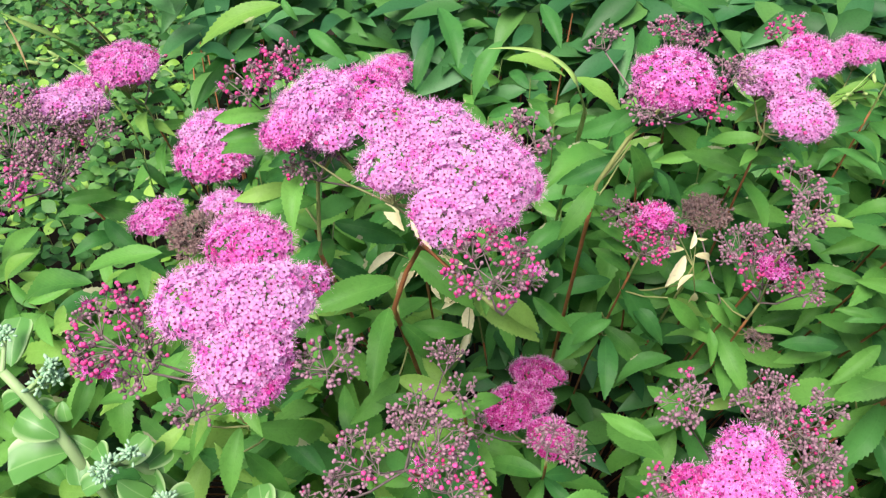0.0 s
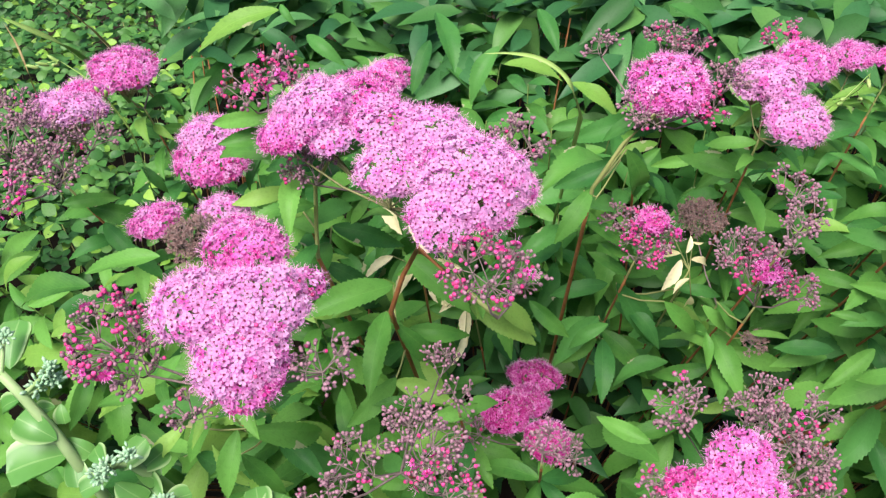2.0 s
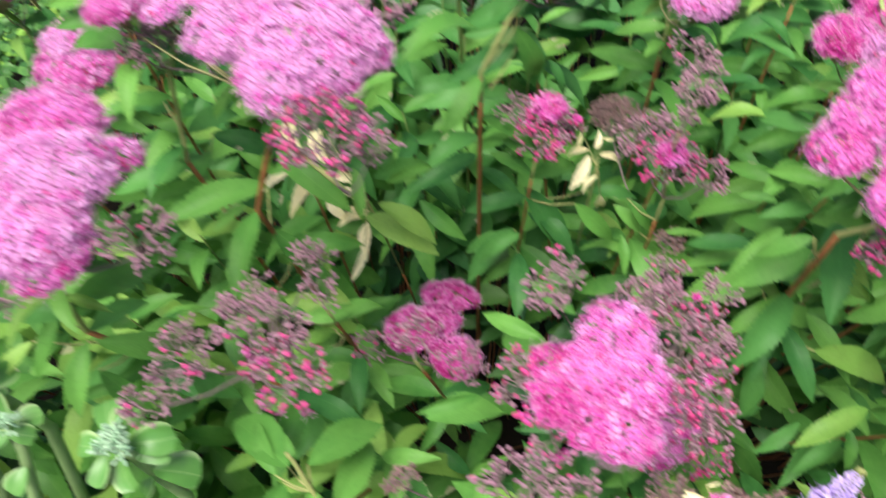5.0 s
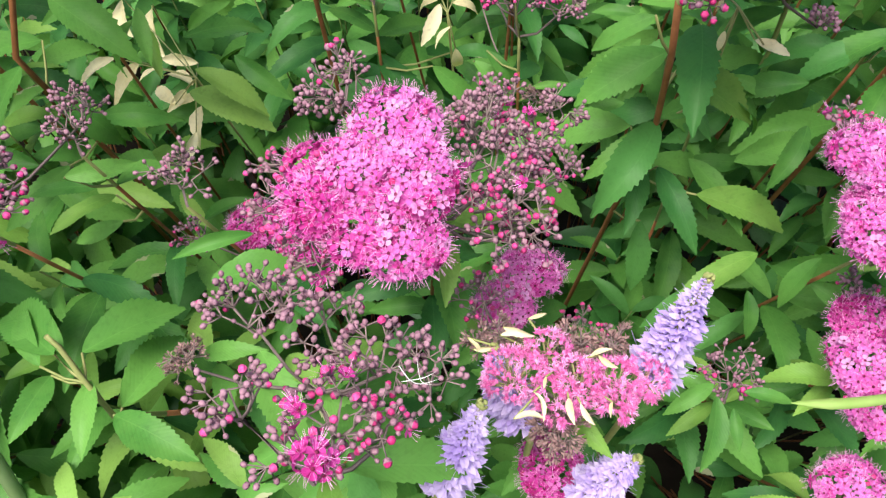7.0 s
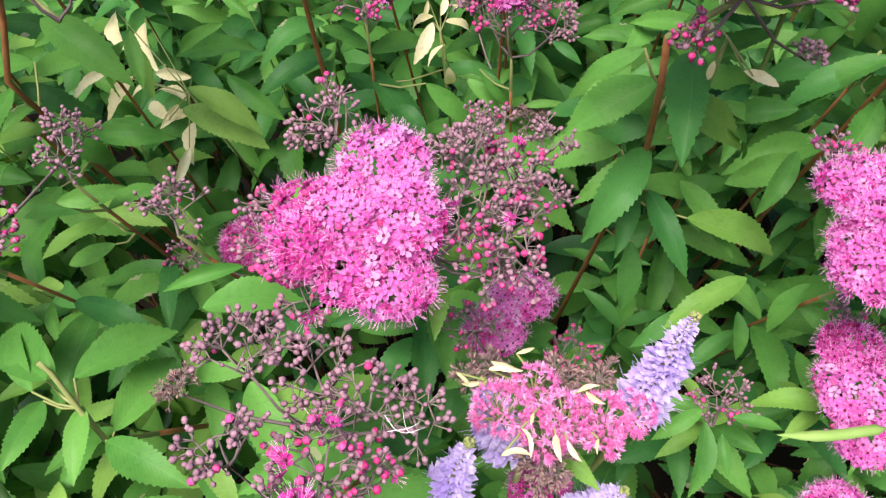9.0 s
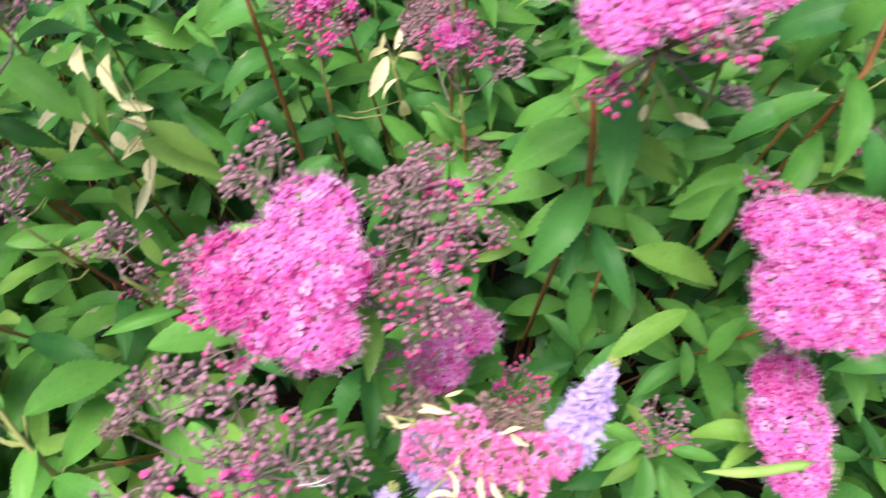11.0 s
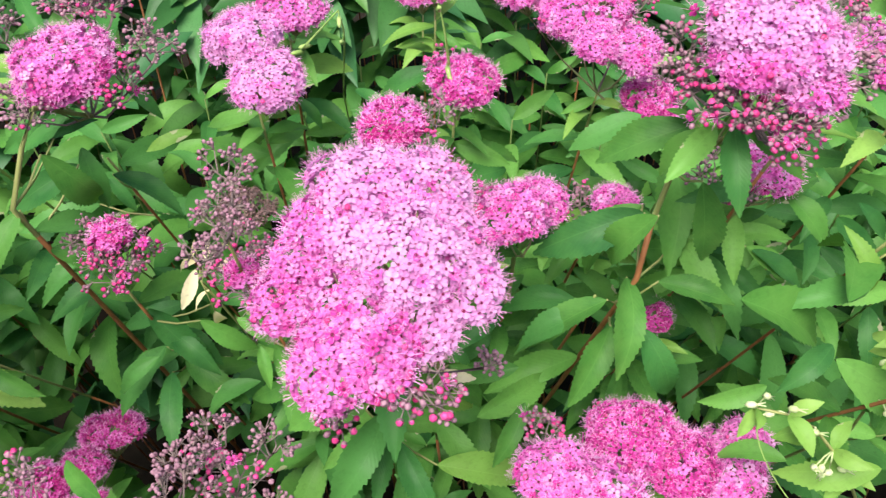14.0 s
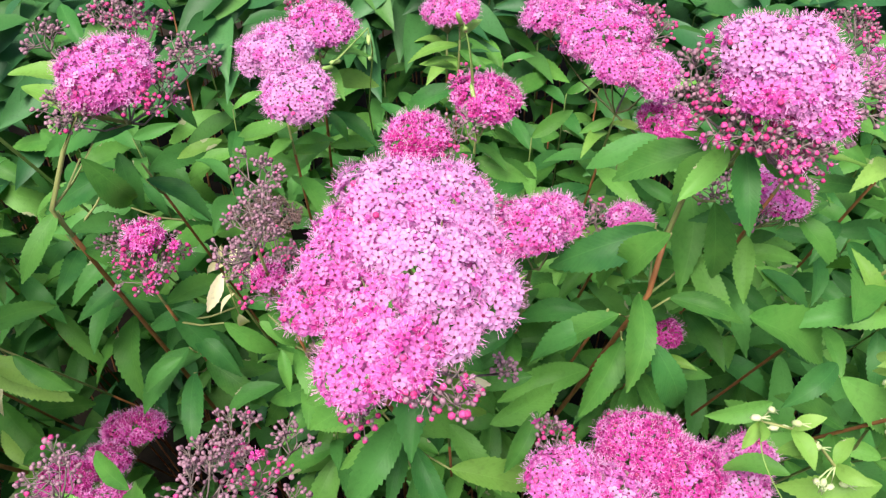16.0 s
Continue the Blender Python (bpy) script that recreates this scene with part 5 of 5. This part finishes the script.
blade("fine pale green curling tendril", [(0.480, 0.339, 0.768), (0.480, 0.327, 0.758), (0.488, 0.317, 0.743), (0.500, 0.310, 0.728), (0.515, 0.300, 0.713), (0.531, 0.291, 0.693)],
      0.0003)
blade("pale green blade of grass", [(0.403, 0.261, 0.673), (0.375, 0.250, 0.681), (0.354, 0.248, 0.683)],
      0.0022)
blade("white seed fluff caught on buds", [(0.211, 0.181, 0.775), (0.214, 0.178, 0.773), (0.217, 0.179, 0.770), (0.222, 0.181, 0.770)],
      0.00012)
blade("white seed fluff caught on buds", [(0.216, 0.181, 0.778), (0.217, 0.180, 0.770), (0.220, 0.179, 0.770)],
      0.00010)
blade("white seed fluff caught on buds", [(0.212, 0.177, 0.773), (0.218, 0.177, 0.775), (0.221, 0.181, 0.773)],
      0.00010)
withered("withered cream petals among ragged pink flowers", [(0.265, 0.254, 0.673)],
      [(0.241, 0.250, 0.718, 0.252, 0.245, 0.718), (0.240, 0.247, 0.717, 0.249, 0.247, 0.719), (0.245, 0.212, 0.713, 0.256, 0.214, 0.713), (0.264, 0.222, 0.713, 0.265, 0.211, 0.713), (0.268, 0.220, 0.713, 0.273, 0.214, 0.708), (0.275, 0.238, 0.718, 0.281, 0.232, 0.718), (0.272, 0.237, 0.718, 0.279, 0.237, 0.723), (0.250, 0.250, 0.723, 0.257, 0.253, 0.723), (0.228, 0.244, 0.718, 0.234, 0.242, 0.713), (0.230, 0.243, 0.713, 0.239, 0.244, 0.713), (0.252, 0.224, 0.713, 0.256, 0.213, 0.713), (0.256, 0.227, 0.718, 0.255, 0.222, 0.718), (0.279, 0.221, 0.713, 0.278, 0.215, 0.713)])
sedum("pale green stonecrop rosette with blue-grey buds", [(-0.032, 0.294, 0.593), (-0.034, 0.279, 0.633), (-0.040, 0.271, 0.663), (-0.045, 0.265, 0.683)],
      [(-0.048, 0.268, 0.683, -0.058, 0.288, 0.688), (-0.041, 0.269, 0.678, -0.017, 0.277, 0.678), (-0.049, 0.263, 0.681, -0.066, 0.265, 0.678), (-0.049, 0.261, 0.678, -0.052, 0.247, 0.668), (-0.044, 0.264, 0.673, -0.034, 0.251, 0.663), (-0.037, 0.265, 0.673, -0.019, 0.272, 0.673), (-0.034, 0.271, 0.653, -0.009, 0.277, 0.643), (-0.033, 0.271, 0.648, -0.038, 0.264, 0.638), (-0.045, 0.267, 0.683, -0.041, 0.288, 0.685)],
      [(-0.041, 0.260, 0.693), (-0.047, 0.257, 0.691), (-0.037, 0.258, 0.688), (-0.045, 0.267, 0.691)])
sedum("pale green stonecrop with round fleshy leaves", [(-0.124, 0.283, 0.593), (-0.115, 0.281, 0.643), (-0.117, 0.281, 0.663)],
      [(-0.118, 0.283, 0.663, -0.103, 0.293, 0.663), (-0.118, 0.279, 0.663, -0.103, 0.281, 0.658), (-0.114, 0.278, 0.663, -0.133, 0.271, 0.653), (-0.117, 0.282, 0.668, -0.134, 0.293, 0.673), (-0.114, 0.277, 0.633, -0.119, 0.264, 0.623)],
      [(-0.113, 0.276, 0.675)])
# -- end of measured small plants --

KEEP_ARRAY = np.array(KEEP)
OPEN_WAY = np.array((0.0, -0.74, 0.67))
for one in MEASURED:
    grow(*one)


# ---- leafy shoots that fill the shrub ----
def mound(x, y, cx, cy, rx, ry):
    """How far inside a rounded, uneven clump a place lies: 1 in its middle, 0 at its edge."""
    d = math.hypot((x - cx) / rx, (y - cy) / ry) + 0.12 * noise.noise((x * 2.5, y * 2.5, 5.0))
    return max(0.0, 1.0 - d)


HOLLOWS = [(0.44, 0.30, 0.10, 0.06), (0.30, 0.20, 0.10, 0.05), (0.17, 0.48, 0.12, 0.15), (0.30, 0.35, 0.07, 0.11), (0.08, 0.41, 0.05, 0.08), (0.42, 0.42, 0.07, 0.09), (0.33, 0.55, 0.06, 0.08), (-0.30, 0.68, 0.13, 0.22),
           (0.46, 0.53, 0.09, 0.11), (0.38, 0.34, 0.07, 0.09), (0.07, 0.56, 0.06, 0.08), (0.51, 0.37, 0.11, 0.12),
           (0.36, 0.22, 0.12, 0.06), (0.24, 0.28, 0.09, 0.08), (0.64, 0.42, 0.10, 0.10), (0.10, 0.47, 0.08, 0.08), (0.30, 0.46, 0.08, 0.07)]


def hollow(x, y):
    return sum(hd * math.exp(-((x - hx) ** 2 + (y - hy) ** 2) / (hr * hr)) for hx, hy, hr, hd in HOLLOWS)


def canopy(x, y):
    h = 0.655 + 0.22 * max(-0.2, min(y - 0.28, 0.45)) + 0.02 * noise.noise((x * 7, y * 7, 3.0))
    return h - hollow(x, y)


def filler(x, y, r):
    if hollow(x, y) > 0.13 and r.random() < 0.4:
        return
    h = canopy(x, y) + r.uniform(-0.085, -0.035)
    root = Vector((x + r.uniform(-0.04, 0.04), y + max(0.05, 0.95 - y) * 0.65, 0)).lerp(CROWN, 0.1)
    line = bend(root, (x, y, h), 20, 0.02, r)
    n, kept = 16, []
    for k in range(n):
        u = k / n
        p = line[-1 - int(u * 6)].lerp(line[-2 - int(u * 6)], (u * 6) % 1)
        a = k * 2.399963 + r.uniform(-0.5, 0.5)
        L = (0.036 + 0.034 * min(1, u * 3)) * r.uniform(0.8, 1.2)
        t = p + Vector((math.cos(a), math.sin(a), (0.5 - 1.1 * min(1, u * 2.5)) + r.uniform(-0.25, 0.25))).normalized() * L
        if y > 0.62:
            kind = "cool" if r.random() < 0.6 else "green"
        else:
            kind = "young" if (u < 0.12 and r.random() < 0.4) or (x < 0.12 and r.random() < 0.22) else ("cool" if r.random() < (0.4 if x > 0.2 else 0.1) else "green")
        m = leaf_pose(p, t, r.uniform(0.25, 0.33), r.uniform(-0.5, 0.5))
        if is_open(p, t):
            kept.append((p, r.choice(COARSE[kind]), m))
    if len(kept) < 2:
        return
    owner = thing("spirea_shoot", root, "leafy spirea shoot without flowers", "shrub shoot", "spirea shoots")
    high = max(p.z for p, _, _ in kept)
    line = [p for p in line if p.z <= high + 0.001] + [max(kept, key=lambda q: q[0].z)[0]]
    stem = Build()
    cut = max(2, len(line) - 6)
    stem.tube(line[:cut], 0.0013, 0.0009, STEM_BROWN, 5)
    stem.tube(line[cut - 1:], 0.0009, 0.0006, STEM_LEAFY, 5)
    child("stem", shifted(stem, root).mesh("stem"), owner)
    for p, me, m in kept:
        child("leaf", me, owner, m)


fr = random.Random(21)
gy = 0.10
while gy < 0.95:
    gx = -0.20 - 0.36 * gy
    while gx < 0.52 + 0.50 * gy:
        x, y = gx + fr.uniform(-0.022, 0.022), gy + fr.uniform(-0.022, 0.022)
        if not (y > 0.60 and x < -0.16 - 0.45 * (y - 0.60)):
            filler(x, y, fr)
        gx += 0.080
    gy += 0.076

# ---- lower leaves in the depth of the shrub, and unseen ones round it against side light ----
deep = Build()
for i in range(10000):
    x, y = fr.uniform(-0.75, 1.35), fr.uniform(-0.4, 0.95)
    e = mound(x, y, 0.26, 0.50, 1.12, 0.98)
    # higher leaves added outside the view keep side light out of the depth
    unseen_flank = y < 0.10 or x > 0.58 + 0.50 * y or x < -0.24 - 0.36 * y
    z = canopy(x, y) - (0.03 if unseen_flank else 0.26) - abs(fr.gauss(0, 0.10)) - 1.2 * max(0.0, 0.22 - e)
    if z < 0.12 or e <= 0 or fr.random() < 9 * hollow(x, y) or (not unseen_flank and fr.random() < 0.5) or (y > 0.60 and x < -0.16 - 0.45 * (y - 0.60)):
        continue
    a = fr.uniform(0, math.tau)
    t = Vector((x, y, z)) + Vector((math.cos(a), math.sin(a), fr.uniform(-0.7, 0.1))) * fr.uniform(0.045, 0.075)
    if not is_open(Vector((x, y, z)), t):
        continue
    deep.put([fr.choice(FLAT["leaf_cool" if fr.random() < 0.5 else "leaf_green"])], leaf_pose((x, y, z), t, fr.uniform(0.30, 0.38), fr.uniform(-0.5, 0.5)))
tagged(new("inner_foliage", deep.mesh("inner_foliage")), "shaded inner leaves of the spirea shrub, with unseen outer leaves added to block side light", "foliage", kind="stuff")

# ---- farther growth, too dense to tell apart ----

far = Build()
for i in range(15000):
    x, y = fr.uniform(-1.2, 1.9), fr.uniform(0.72, 2.2)
    e = mound(x, y, 0.42, 0.95, 1.35, 1.15)
    if e <= 0 or x < -0.27 - 0.40 * (y - 0.7) or (y < 0.82 and -0.3 < x < 0.9):
        continue
    top = 0.76 * min(1.0, e * 3.5) ** 0.5 + 0.05 * noise.noise((x * 4, y * 4, 8))
    z = top - abs(fr.gauss(0, 0.07 + 0.25 * max(0, 0.28 - e)))
    if z < 0.03:
        continue
    a = fr.uniform(0, math.tau)
    t = Vector((x, y, z)) + Vector((math.cos(a), math.sin(a), fr.uniform(-0.7, 0.2))) * fr.uniform(0.05, 0.08)
    far.put([fr.choice(FLAT["leaf_cool" if fr.random() < 0.5 else "leaf_green"])], leaf_pose((x, y, z), t, fr.uniform(0.27, 0.34), fr.uniform(-0.5, 0.5)))
    if i % 60 == 0:
        far.tube(bend((x, y, 0), (x, y, z), 3, 0.02, fr), 0.0016, 0.0009, STEM_BROWN, 4)
tagged(new("shrub_foliage", far.mesh("shrub_foliage")), "dense green spirea foliage farther back", "foliage", kind="stuff")

low = Build()
for i in range(17000):
    x, y = fr.uniform(-1.5, -0.2), fr.uniform(0.62, 2.0)
    e = mound(x, y, -0.85, 1.2, 0.75, 0.75)
    if e <= 0 or x > -0.30 - 0.30 * (y - 0.7):
        continue
    z = 0.44 * min(1.0, e * 5) ** 0.5 + 0.05 * noise.noise((x * 5, y * 5, 2)) - abs(fr.gauss(0, 0.05 + 0.2 * max(0, 0.2 - e)))
    if z < 0.02:
        continue
    a = fr.uniform(0, math.tau)
    t = Vector((x, y, z)) + Vector((math.cos(a), math.sin(a), fr.uniform(-0.3, 0.4))) * fr.uniform(0.014, 0.026)
    low.put([fr.choice(FLAT["leaf_young" if fr.random() < 0.15 else "leaf_green"])], leaf_pose((x, y, z), t, fr.uniform(0.5, 0.7), fr.uniform(-0.5, 0.5)))
    if i % 120 == 0:
        low.tube(bend((x, y, 0), (x, y, z), 3, 0.02, fr), 0.0011, 0.0007, STEM_GREEN, 4)
tagged(new("ground_cover", low.mesh("ground_cover")), "green small-leaved plants beside the shrub", "ground cover", kind="stuff")
